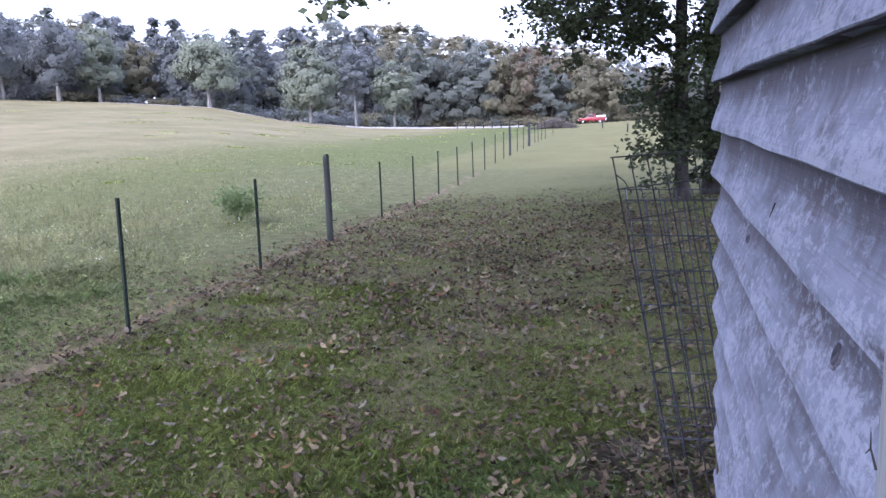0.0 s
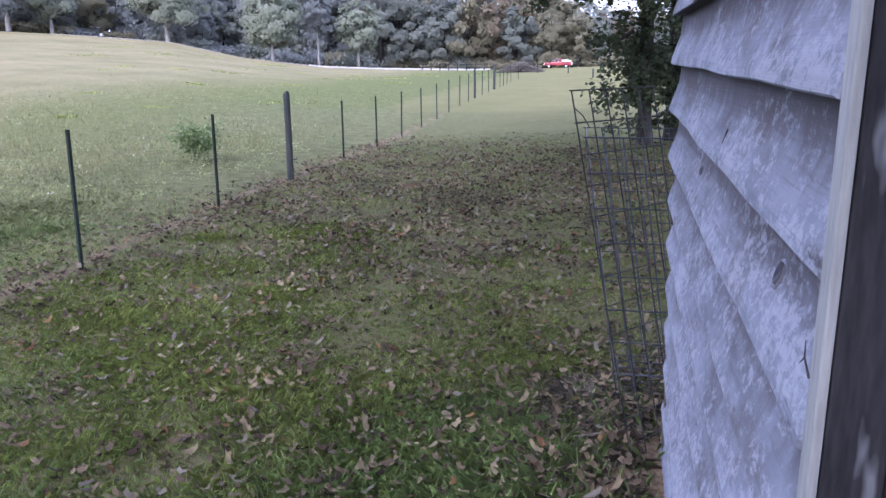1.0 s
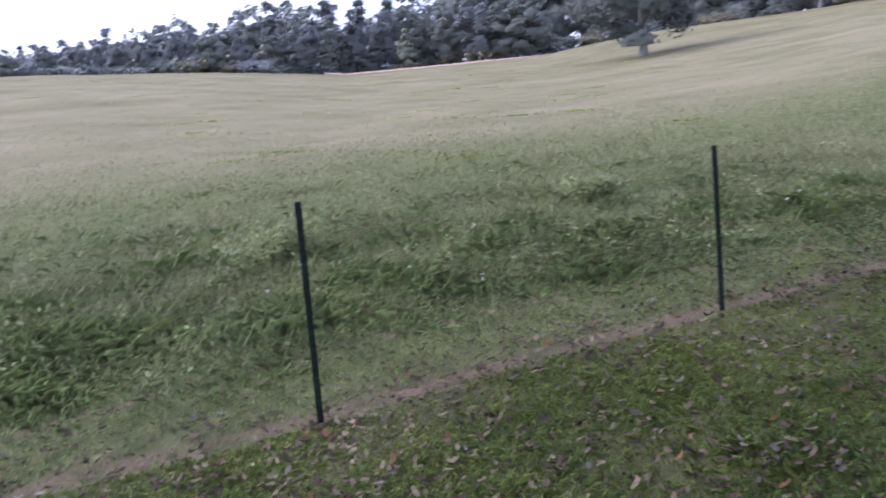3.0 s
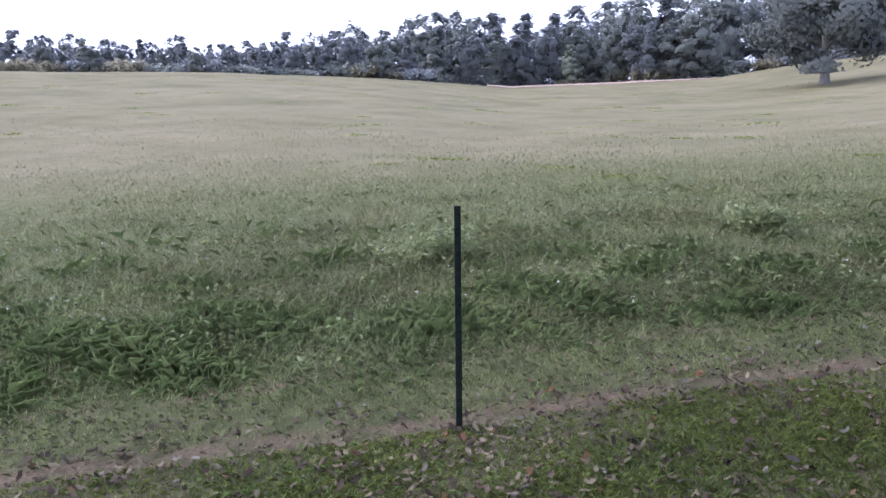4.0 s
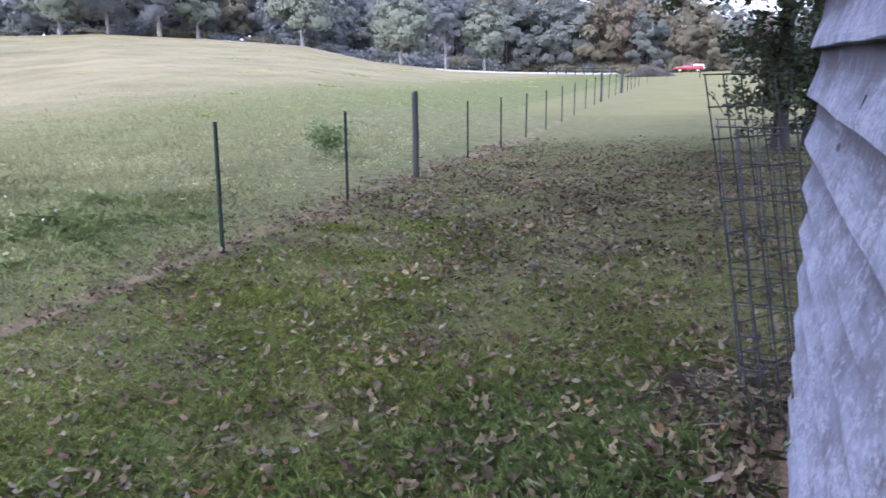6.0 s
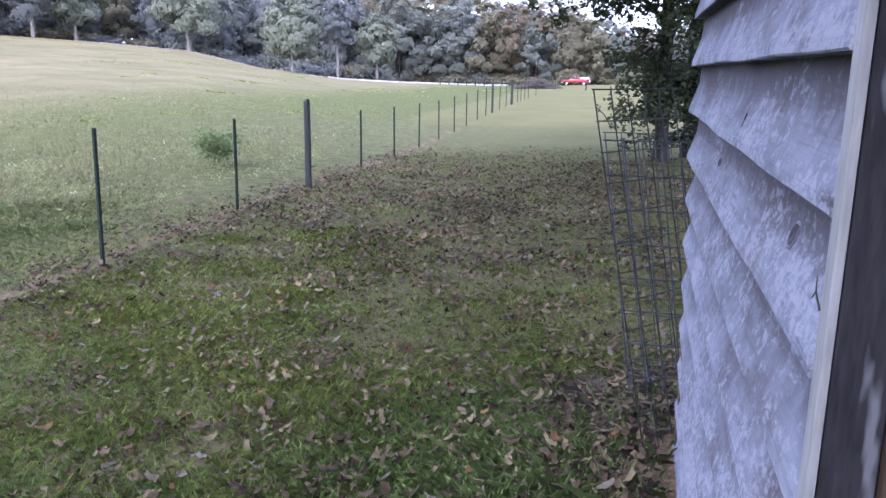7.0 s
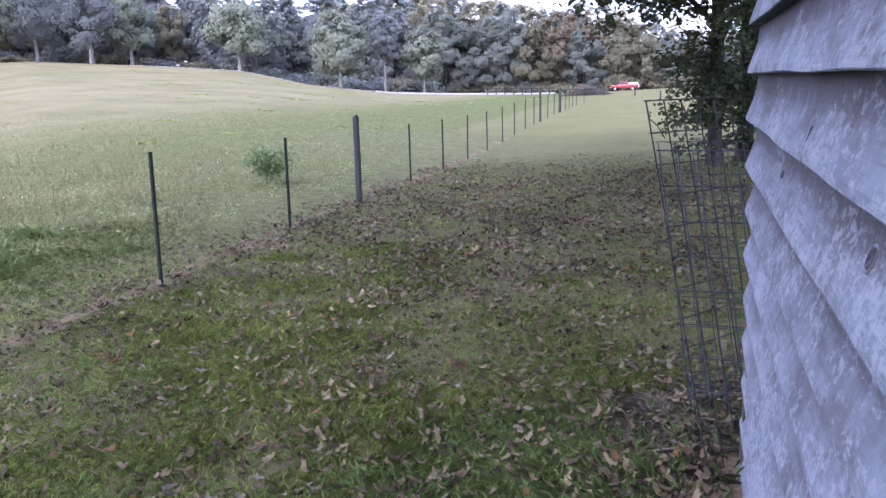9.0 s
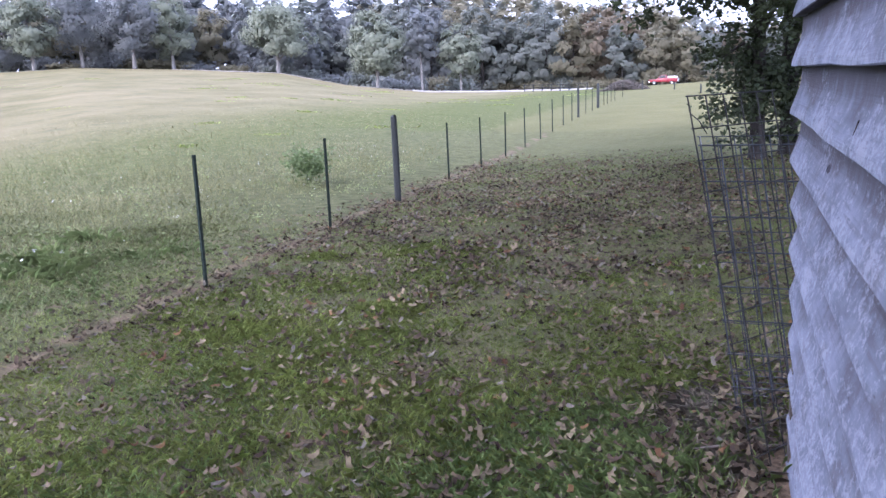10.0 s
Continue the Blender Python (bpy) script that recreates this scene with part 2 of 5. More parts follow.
def knotted(m, x, z, rx, rz):
    """Grows a dark, ringed knot into a board that faces along y."""
    n, l = m.node_tree.nodes, m.node_tree.links
    bsdf = n["Principled BSDF"]
    mp, ln, ns, add, ramp, mix = (n.new("ShaderNode" + k) for k in ("Mapping", "VectorMath", "TexNoise", "Math", "ValToRGB", "Mix"))
    mp.inputs["Scale"].default_value = (1 / rx, 0, 1 / rz)
    mp.inputs["Location"].default_value = (-x / rx, 0, -z / rz)
    l.new(n["Texture Coordinate"].outputs["Object"], mp.inputs["Vector"])
    ln.operation = "LENGTH"
    l.new(mp.outputs["Vector"], ln.inputs[0])
    ns.inputs["Scale"].default_value = 1.3
    l.new(mp.outputs["Vector"], ns.inputs["Vector"])
    add.operation, add.inputs[1].default_value = "MULTIPLY_ADD", 0.9
    l.new(ns.outputs["Fac"], add.inputs[0])
    l.new(ln.outputs["Value"], add.inputs[2])
    el = ramp.color_ramp.elements
    for p in (0.4, 0.5, 0.62):
        el.new(p)
    for e, (p, v) in zip(el, ((0.0, 0.75), (0.30, 0.95), (0.45, 1.0), (0.58, 0.45), (0.95, 0.0))):
        e.position, e.color = p, (v, v, v, 1)
    half = n.new("ShaderNodeMath")
    half.operation, half.inputs[1].default_value = "MULTIPLY", 0.36
    l.new(add.outputs[0], half.inputs[0])
    l.new(half.outputs[0], ramp.inputs["Fac"])
    mix.data_type = "RGBA"
    src = bsdf.inputs["Base Color"].links[0].from_socket
    l.new(ramp.outputs["Color"], mix.inputs["Factor"])
    l.new(src, mix.inputs["A"])
    mix.inputs["B"].default_value = (0.010, 0.008, 0.007, 1)
    l.new(mix.outputs["Result"], bsdf.inputs["Base Color"])
    return m


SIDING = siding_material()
TRIM = material("pale_trim_wood", (0.165, 0.172, 0.175), (0.28, 0.29, 0.295), 6, 40, 0.8, 0.4, 0.004, stretch=(5, 5, 0.5))
DARK_WOOD = patched(material("dark_stained_wood", (0.012, 0.012, 0.015), (0.036, 0.036, 0.042), 5, 30, 0.85, 0.4, 0.004, stretch=(5, 5, 0.7), spec=0.12),
                    (14, 14, 3.2), 1.6, 0.57, 0.63, (0.15, 0.16, 0.18), 0.8)
BROWN_WOOD = knotted(material("brown_lumber", (0.014, 0.010, 0.008), (0.074, 0.050, 0.034), 3, 12, 0.75, 0.4, 0.004, stretch=(26, 9, 0.22), spec=0.2), 0.406, 1.242, 0.014, 0.019)
KNOT = material("wood_knot", (0.006, 0.005, 0.004), (0.030, 0.021, 0.015), 40, 90, 0.95, 0.4, 0.004, spec=0.05)
KNOT_GREY = material("grey_knot", (0.025, 0.025, 0.032), (0.085, 0.085, 0.105), 20, 90, 0.9, 0.5, 0.004, spec=0.08)
INTERIOR = material("dark_plank_wall", (0.03, 0.025, 0.02), (0.09, 0.075, 0.06), 4, 30, 0.9, 0.4, 0.005, stretch=(4, 4, 0.6))
ROOFING = material("roof_metal", (0.20, 0.20, 0.21), (0.34, 0.34, 0.35), 3, 40, 0.5, 0.2, 0.003, metal=0.6)
POST_GREEN = material("green_painted_steel", (0.010, 0.016, 0.013), (0.030, 0.042, 0.034), 14, 90, 0.8, 0.2, 0.002, per_object=0.2, spec=0.12)
POST_WOOD = material("treated_post_wood", (0.022, 0.026, 0.026), (0.058, 0.064, 0.061), 5, 40, 0.9, 0.5, 0.006, stretch=(5, 5, 0.6), per_object=0.2)
WIRE = material("galvanised_wire", (0.028, 0.033, 0.042), (0.078, 0.088, 0.105), 18, 120, 0.5, 0.2, 0.001, metal=0.5)
WIRE_DARK = material("rusty_dark_wire", (0.016, 0.018, 0.020), (0.05, 0.048, 0.045), 18, 120, 0.6, 0.2, 0.001, metal=0.4)
BARK = material("tree_bark", (0.020, 0.018, 0.017), (0.066, 0.059, 0.053), 3, 22, 0.95, 0.9, 0.03, stretch=(3, 3, 0.6))
BARK_PALE = material("pale_trunk_bark", (0.13, 0.125, 0.115), (0.28, 0.27, 0.25), 1.5, 12, 0.95, 0.6, 0.04, stretch=(3, 3, 0.6))
GROUND = ground_material()
GRAVEL = material("pale_gravel", (0.24, 0.225, 0.205), (0.38, 0.36, 0.335), 0.8, 12, 0.95, 0.4, 0.02)
TRACK = material("tan_dirt_track", (0.24, 0.18, 0.13), (0.38, 0.29, 0.22), 0.8, 12, 0.95, 0.4, 0.02)
LAWN_BLADE = leaf_material("lawn_blade", (0.084, 0.110, 0.024), (0.180, 0.204, 0.056), 0.45, 0.25)
NEAR_BLADE = leaf_material("dense_lawn_blade", (0.192, 0.242, 0.060), (0.368, 0.412, 0.124), 0.4, 0.42)
LUSH_BLADE = leaf_material("lush_blade", (0.170, 0.250, 0.078), (0.330, 0.410, 0.150), 0.35, 0.3)
WEED_BODY = leaf_material("weed_clump_blade", (0.155, 0.178, 0.080), (0.310, 0.320, 0.152), 0.35, 0.4)
TALL_WEED = leaf_material("tall_weed_leaf", (0.170, 0.205, 0.090), (0.320, 0.345, 0.158), 0.3, 0.45)
WEED_BLADE = leaf_material("weed_leaf", (0.130, 0.138, 0.056), (0.246, 0.240, 0.106), 0.3, 0.25)
TUFT_BLADE = leaf_material("tuft_blade", (0.160, 0.215, 0.082), (0.300, 0.360, 0.150), 0.3, 0.45)
STRAW = leaf_material("bleached_straw", (0.20, 0.175, 0.135), (0.36, 0.32, 0.26), 0.35, 0.1)
DRY_BLADE = leaf_material("dry_grass_blade", (0.178, 0.170, 0.084), (0.268, 0.246, 0.132), 0.25, 0.12)
DEAD_LEAF = leaf_material("dead_leaf", (0.036, 0.028, 0.020), (0.186, 0.140, 0.098), 0.75, 0.1, 0.8)
PALE_LEAF = leaf_material("bleached_dead_leaf", (0.100, 0.090, 0.074), (0.200, 0.180, 0.148), 0.4, 0.1, 0.8)
ORANGE_LEAF = leaf_material("orange_dead_leaf", (0.085, 0.046, 0.024), (0.185, 0.102, 0.054), 0.4, 0.15, 0.8)
OAK_LEAF = leaf_material("oak_foliage", (0.034, 0.046, 0.024), (0.084, 0.102, 0.048), 0.4, 0.2)
# the wood's leaf colours are lightened and greyed to stand in for distance haze
HAZY_FOREST_LEAF = [leaf_material("hazy_forest_green", (0.238, 0.259, 0.234), (0.311, 0.329, 0.287), 0.05, 0.72, 0.9),
               leaf_material("hazy_forest_blue_green", (0.232, 0.248, 0.246), (0.296, 0.312, 0.304), 0.05, 0.72, 0.9),
               leaf_material("hazy_forest_olive", (0.252, 0.240, 0.168), (0.322, 0.302, 0.212), 0.05, 0.72, 0.9),
               leaf_material("hazy_forest_rust", (0.250, 0.212, 0.156), (0.325, 0.275, 0.200), 0.05, 0.72, 0.9)]
# green of the single far trees, paled with haze put into the colour
EDGE_LEAF = leaf_material("hazy_edge_foliage", (0.205, 0.228, 0.172), (0.275, 0.298, 0.222), 0.06, 0.5, 0.9)
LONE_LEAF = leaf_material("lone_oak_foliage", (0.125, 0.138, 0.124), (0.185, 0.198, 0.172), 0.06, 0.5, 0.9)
SHRUB_LEAF = leaf_material("shrub_leaf", (0.105, 0.148, 0.058), (0.188, 0.238, 0.102), 0.3, 0.3)
FLOWER = material("white_flower", (0.60, 0.60, 0.56), (0.80, 0.80, 0.76), 30, 90, 0.8, 0.0)
PLASTIC = material("off_white_plastic", (0.36, 0.36, 0.38), (0.50, 0.50, 0.52), 4, 60, 0.45, 0.1, 0.002)
RED_PAINT = material("red_car_paint", (0.17, 0.010, 0.018), (0.24, 0.016, 0.026), 3, 30, 0.3, 0.0, spec=0.5)
WHITE_PAINT = material("white_car_paint", (0.72, 0.72, 0.72), (0.82, 0.82, 0.82), 3, 30, 0.35, 0.0, spec=0.5)
RUBBER = material("tyre_rubber", (0.012, 0.012, 0.012), (0.03, 0.03, 0.03), 6, 50, 0.9, 0.2)
CHROME = material("bright_metal", (0.45, 0.45, 0.46), (0.62, 0.62, 0.63), 8, 60, 0.25, 0.0, metal=0.9)
GLASS = bpy.data.materials.new("tinted_window_glass")
GLASS.use_nodes = True
GLASS.node_tree.nodes["Principled BSDF"].inputs["Base Color"].default_value = (0.05, 0.06, 0.07, 1)
GLASS.node_tree.nodes["Principled BSDF"].inputs["Roughness"].default_value = 0.05
GLASS.node_tree.nodes["Principled BSDF"].inputs["Transmission Weight"].default_value = 0.6
BRUSH = material("dead_brush", (0.045, 0.040, 0.036), (0.13, 0.115, 0.10), 4, 30, 0.95, 0.3)


# ---- mesh helpers ----
def mesh_of(name, verts, faces, mat, smooth=False):
    me = bpy.data.meshes.new(name)
    me.from_pydata([tuple(v) for v in verts], [], faces)
    me.materials.append(mat)
    if smooth:
        me.polygons.foreach_set("use_smooth", [True] * len(me.polygons))
    me.update()
    return me


def quads_mesh(name, verts, per, mat, facing=None):
    """A mesh of many separate polygons with per corners each, from an array of corners in order."""
    verts = np.asarray(verts, dtype=np.float32).reshape(-1, 3)
    count = len(verts) // per
    me = bpy.data.meshes.new(name)
    me.vertices.add(len(verts))
    me.vertices.foreach_set("co", verts.ravel())
    me.loops.add(len(verts))
    me.loops.foreach_set("vertex_index", np.arange(len(verts), dtype=np.int32))
    me.polygons.add(count)
    me.polygons.foreach_set("loop_start", np.arange(0, len(verts), per, dtype=np.int32))
    me.polygons.foreach_set("loop_total", np.full(count, per, dtype=np.int32))
    me.materials.append(mat)
    me.update(calc_edges=True)
    if facing is not None:
        me.polygons.foreach_set("use_smooth", np.ones(count, dtype=bool))
        me.normals_split_custom_set_from_vertices(np.asarray(facing, dtype=np.float32).reshape(-1, 3))
    return me


def bm_mesh(name, bm, mat, smooth=False):
    me = bpy.data.meshes.new(name)
    bmesh.ops.recalc_face_normals(bm, faces=bm.faces)
    bm.to_mesh(me)
    bm.free()
    me.materials.append(mat)
    if smooth:
        me.polygons.foreach_set("use_smooth", [True] * len(me.polygons))
    return me


def part(name, bm, mat, parent, label="", smooth=False):
    """Links a bmesh, or a ready mesh, as one object under a thing or a part."""
    me = bm if isinstance(bm, bpy.types.Mesh) else bm_mesh(name, bm, mat, smooth)
    ob = new(name, me)
    ob.parent = parent
    return tagged(ob, label)


def box(bm, x0, x1, y0, y1, z0, z1, bevel=0.0):
    r = bmesh.ops.create_cube(bm, size=1.0, matrix=Matrix.LocRotScale(((x0 + x1) / 2, (y0 + y1) / 2, (z0 + z1) / 2), None, (x1 - x0, y1 - y0, z1 - z0)))
    if bevel:
        edges = list({e for v in r["verts"] for e in v.link_edges})
        bmesh.ops.bevel(bm, geom=edges, offset=bevel, segments=2, affect="EDGES", profile=0.6)
    return bm


def tube(bm, points, radii, sides=6):
    """A tapered tube along points."""
    rings = []
    for i, p in enumerate(points):
        p = Vector(p)
        a = Vector(points[max(i - 1, 0)])
        b = Vector(points[min(i + 1, len(points) - 1)])
        d = (b - a).normalized()
        u = d.orthogonal().normalized() if abs(d.z) > 0.9 else d.cross(Vector((0, 0, 1))).normalized()
        if abs(d.z) > 0.9:
            u = (Vector((1, 0, 0)) - d * d.x).normalized()
        w = d.cross(u)
        rings.append([bm.verts.new(p + (u * math.cos(k * math.tau / sides) + w * math.sin(k * math.tau / sides)) * radii[i]) for k in range(sides)])
    for r0, r1 in zip(rings, rings[1:]):
        for k in range(sides):
            bm.faces.new((r0[k], r0[(k + 1) % sides], r1[(k + 1) % sides], r1[k]))
    bm.faces.new(rings[0][::-1])
    bm.faces.new(rings[-1])
    return bm


def smooth_step(a, b, v):
    t = np.clip((v - a) / (b - a), 0, 1)
    return t * t * (3 - 2 * t)


# ---- lie of the land ----
AZ = np.array([-180, -60, -10, 0, 4, 10, 16, 20, 25.5, 30, 35, 39, 43, 47.6, 53.5, 58.5, 63, 69, 76.4, 85, 96, 110, 128, 155, 180.0])
EL = np.array([-.6, -.6, -.8, -.85, -1.0, -1.15, -1.05, -.88, -.2, .78, 1.15, 1.42, 1.62, 1.4, 1.4, 1.1, .6, .69, .87, 2.0, 2.96, 3.66, 3.2, .5, -.6])
CREST = np.array([120, 120, 135, 138, 140, 140, 140, 140, 142, 150, 155, 158, 160, 155, 150, 150, 150, 155, 155, 140, 135, 130, 120, 120, 120.0])
BEND = np.array([1.3, 1.3, 1.2, 1.2, 1.2, 1.2, 1.2, 1.2, 1.3, 1.4, 1.4, 1.4, 1.5, 1.9, 2.8, 3.0, 2.6, 1.8, 1.5, 1.3, 1.2, 1.2, 1.2, 1.2, 1.3])


def fence_x(y):
    """The fence's line."""
    y = np.asarray(y, float)
    return np.where(y < 14.3, -4.21 - 0.1125 * y, -5.82 - 0.047 * (y - 14.3))


def ground_z(x, y):
    x, y = np.asarray(x, float), np.asarray(y, float)
    fall = np.where(y < 15, -0.31 - 0.026 * np.clip(y, -12, 15), -0.70 - 0.0035 * (np.clip(y, 15, 90) - 15))
    off = x - fence_x(y)
    near = fall + 0.03 * np.clip(off, 0, 7) + 0.24 * np.exp(-((x - 0.9) / 1.9) ** 2 - ((y - 1.6) / 2.3) ** 2) + 0.13 * np.exp(-((x - 0.4) / 0.9) ** 2 - ((y - 3.2) / 1.2) ** 2)
    near = near + 0.015 * np.clip(-off, 0, 20)
    swale = -0.27 * np.exp(-((y - 26.5) / 11.5) ** 2 - (off / 9) ** 2)
    r = np.hypot(x, y)
    az = np.degrees(np.arctan2(-x, y))
    rc = np.interp(az, AZ, CREST)
    zc = 1.58 + rc * np.tan(np.radians(np.interp(az, AZ, EL)))
    u = np.clip((r - 12) / (rc - 12), 0, 1)
    far = -0.62 + (zc + 0.62) * u ** np.interp(az, AZ, BEND) - 0.02 * np.clip(r - rc, 0, 60)
    w = smooth_step(10, 40, r)
    z = near * (1 - w) + far * w
    lumps = 0.018 * np.sin(x * 1.9 + 0.7 * np.sin(y * 1.3)) * np.sin(y * 1.6 + 1.1) + 0.05 * w * np.sin(x * 0.11 + 1) * np.sin(y * 0.09)
    return z + lumps + swale


def on_ground(x, y):
    return float(ground_z(x, y))


def polar(az, r):
    a = radians(az)
    return -math.sin(a) * r, math.cos(a) * r


def make_ground():
    rings = np.concatenate([[0.0], np.geomspace(0.5, 3000, 230)])
    turns = 640
    ang = np.linspace(0, math.tau, turns, endpoint=False)
    rr, aa = np.meshgrid(rings[1:], ang, indexing="ij")
    x, y = -np.sin(aa) * rr, np.cos(aa) * rr
    x, y = np.concatenate([[0], x.ravel()]), np.concatenate([[0], y.ravel()])
    z = ground_z(x, y)
    rows = len(rings) - 1
    i, j = np.meshgrid(np.arange(rows - 1), np.arange(turns), indexing="ij")
    a = 1 + i * turns + j
    b = 1 + i * turns + (j + 1) % turns
    quads = np.stack([a, a + turns, b + turns, b], -1).reshape(-1, 4)
    tris = np.stack([np.zeros(turns, int), 1 + (np.arange(turns) + 1) % turns, 1 + np.arange(turns)], -1)
    me = bpy.data.meshes.new("ground")
    verts = np.stack([x, y, z], -1).astype(np.float32)
    me.vertices.add(len(verts))
    me.vertices.foreach_set("co", verts.ravel())
    loops = np.concatenate([quads.ravel(), tris[:, ::-1].ravel()]).astype(np.int32)
    me.loops.add(len(loops))
    me.loops.foreach_set("vertex_index", loops)
    n = len(quads) + len(tris)
    starts = np.concatenate([np.arange(len(quads)) * 4, len(quads) * 4 + np.arange(len(tris)) * 3]).astype(np.int32)
    me.polygons.add(n)
    me.polygons.foreach_set("loop_start", starts)
    me.polygons.foreach_set("loop_total", np.concatenate([np.full(len(quads), 4), np.full(len(tris), 3)]).astype(np.int32))
    me.polygons.foreach_set("use_smooth", [True] * n)
    off = x - fence_x(y)
    r = np.hypot(x, y)
    masks = {
        "pasture": smooth_step(1.5, 30.0, -off) * np.where(off < 0, 1, 0),
        "weeds": np.exp(-((-off - 3.0) / 8.5) ** 2) * np.where(y < 34, 1, 0.5) * 0.85,
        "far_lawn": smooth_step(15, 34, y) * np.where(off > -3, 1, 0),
        "litter": np.where(off > 0, 1, 0) * smooth_step(30, 15, y) * (0.29 + 0.10 * np.exp(-((x + 1.0) / 1.9) ** 2 - ((y - 10) / 6) ** 2)
                  + 0.75 * np.exp(-((x - 0.1) / 0.75) ** 2 - ((y - 3.2) / 1.7) ** 2)),
        "soil": np.exp(-((off + 0.10) / 0.17) ** 2) * np.where(y < 34, 0.66 + 0.32 * np.exp(-((y - 23) / 7) ** 2), 0.40) + 0.5 * np.exp(-((off + 1.15 + 0.1 * np.sin(y * 0.8)) / 0.13) ** 2) * np.where(y < 12, 1.15, 0)
                + 0.7 * np.exp(-((x - 0.15) / 0.45) ** 2 - ((y - 3.0) / 1.1) ** 2),
    }
    az = np.degrees(np.arctan2(-x, y))
    crest = np.interp(az, AZ, CREST)
    under_wood = smooth_step(1.0, 5.0, r - crest - np.where(az < 27, 26, 3)) * np.where((az > -15) & (az < 120), 0.95, 0)
    masks["litter"] = np.maximum(masks["litter"], under_wood)
    for name, v in masks.items():
        at = me.attributes.new(name, "FLOAT", "POINT")
        at.data.foreach_set("value", np.clip(v, 0, 1).astype(np.float32))
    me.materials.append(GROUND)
    me.update(calc_edges=True)
    return tagged(new("ground", me), "grassy yard and hilly pasture with bare soil along the fence", "ground", kind="structure")


make_ground()


def ribbon(name, mat, path, width, rise, label):
    """A road draped over the ground, banked towards the yard."""
    verts, faces = [], []
    for i, (az, r) in enumerate(path):
        x0, y0 = polar(az, r - width / 2)
        x1, y1 = polar(az, r + width / 2)
        z0, z1 = on_ground(x0, y0) + 0.05, on_ground(x1, y1) + 0.05 + rise
        verts += [(x0, y0, z0 - 0.4), (x0, y0, z0), (x1, y1, z1), (x1, y1, z1 - 0.6 - rise)]
        if i:
            b = 4 * i
            faces += [(b - 4, b, b + 1, b - 3), (b - 3, b + 1, b + 2, b - 2), (b - 2, b + 2, b + 3, b - 1)]
    return tagged(new(name, mesh_of(name, verts, faces, mat)), label, "road", kind="structure")


ribbon("road", GRAVEL, [(a, 139 + 1.0 * math.sin(a * 0.3)) for a in np.linspace(21, 8.5, 50)], 3.6, 0.16, "pale gravel farm road along the wood")
ribbon("road", GRAVEL, [(a, 141 + (a - 21) * 1.0) for a in np.linspace(21.2, 37, 40)], 2.6, 0.04, "pale gravel farm road climbing the hill")
ribbon("road", TRACK, [(a, 152) for a in np.linspace(62.5, 78, 50)], 3.2, 0.18, "tan dirt track across the far pasture")


# ---- shed ----
WALL_X, WALL_Y0, WALL_Y1, REVEAL = 0.300, 0.835, 3.115, 0.165


def wall_lean(y, z):
    """The old side wall leans out towards its top, more so at its far end."""
    return 0.033 * (1.65 - z) * (y - WALL_Y0) / (WALL_Y1 - WALL_Y0)


def make_board(k, rng):
    """One lapped board: a wedge, thick at its worn lower edge, a little warped."""
    z0 = 1.5 + REVEAL * k
    steps = 22
    verts, faces = [], []
    wob = [rng.uniform(-0.004, 0.004) for _ in range(7)]
    cup = [rng.uniform(-0.003, 0.004) for _ in range(7)]
    end = WALL_Y1 + rng.uniform(-0.008, 0.010)
    for i in range(steps + 1):
        u = i / steps
        y = WALL_Y0 + u * (end - WALL_Y0)
        w = np.interp(u * 6, range(7), wob) + rng.uniform(-0.0012, 0.0012)
        c = np.interp(u * 6, range(7), cup)
        lo = z0 + w
        hi = z0 + 0.192
        verts += [(WALL_X + 0.014, y, lo + 0.001), (WALL_X - 0.022 - c, y, lo), (WALL_X - 0.025 - c, y, lo + 0.003), (WALL_X - 0.023 - c * 0.8, y, lo + 0.018),
                  (WALL_X + 0.006 - c * 0.3, y, lo + 0.10), (WALL_X + 0.0175, y, hi), (WALL_X + 0.024, y, hi)]
    verts = [(x + wall_lean(y, z), y, z) for x, y, z in verts]
    m = 7
    for i in range(steps):
        for j in range(m):
            a, b = i * m + j, i * m + (j + 1) % m
            faces.append((a, b, b + m, a + m))
    faces += [tuple(range(m))[::-1], tuple(steps * m + j for j in range(m))]
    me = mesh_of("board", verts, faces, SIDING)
    bm = bmesh.new()
    bm.from_mesh(me)
    bmesh.ops.recalc_face_normals(bm, faces=bm.faces)
    bm.to_mesh(me)
    bm.free()
    return me


def knot_mesh(name, rx, rz, mat):
    """A dished oval with a raised rim."""
    bm = bmesh.new()
    rings = []
    for s, d in ((1.0, 0.001), (0.84, -0.0030), (0.6, -0.0018), (0.2, -0.0012)):
        rings.append([bm.verts.new((d, rx * s * math.cos(k * math.tau / 20) * (1 + 0.12 * math.sin(3 * k) + 0.06 * math.sin(1.9 * k)), rz * s * math.sin(k * math.tau / 20))) for k in range(20)])
    for a, b in zip(rings, rings[1:]):
        for k in range(20):
            bm.faces.new((a[k], a[(k + 1) % 20], b[(k + 1) % 20], b[k]))
    bm.faces.new(rings[-1])
    return bm_mesh(name, bm, mat, True)


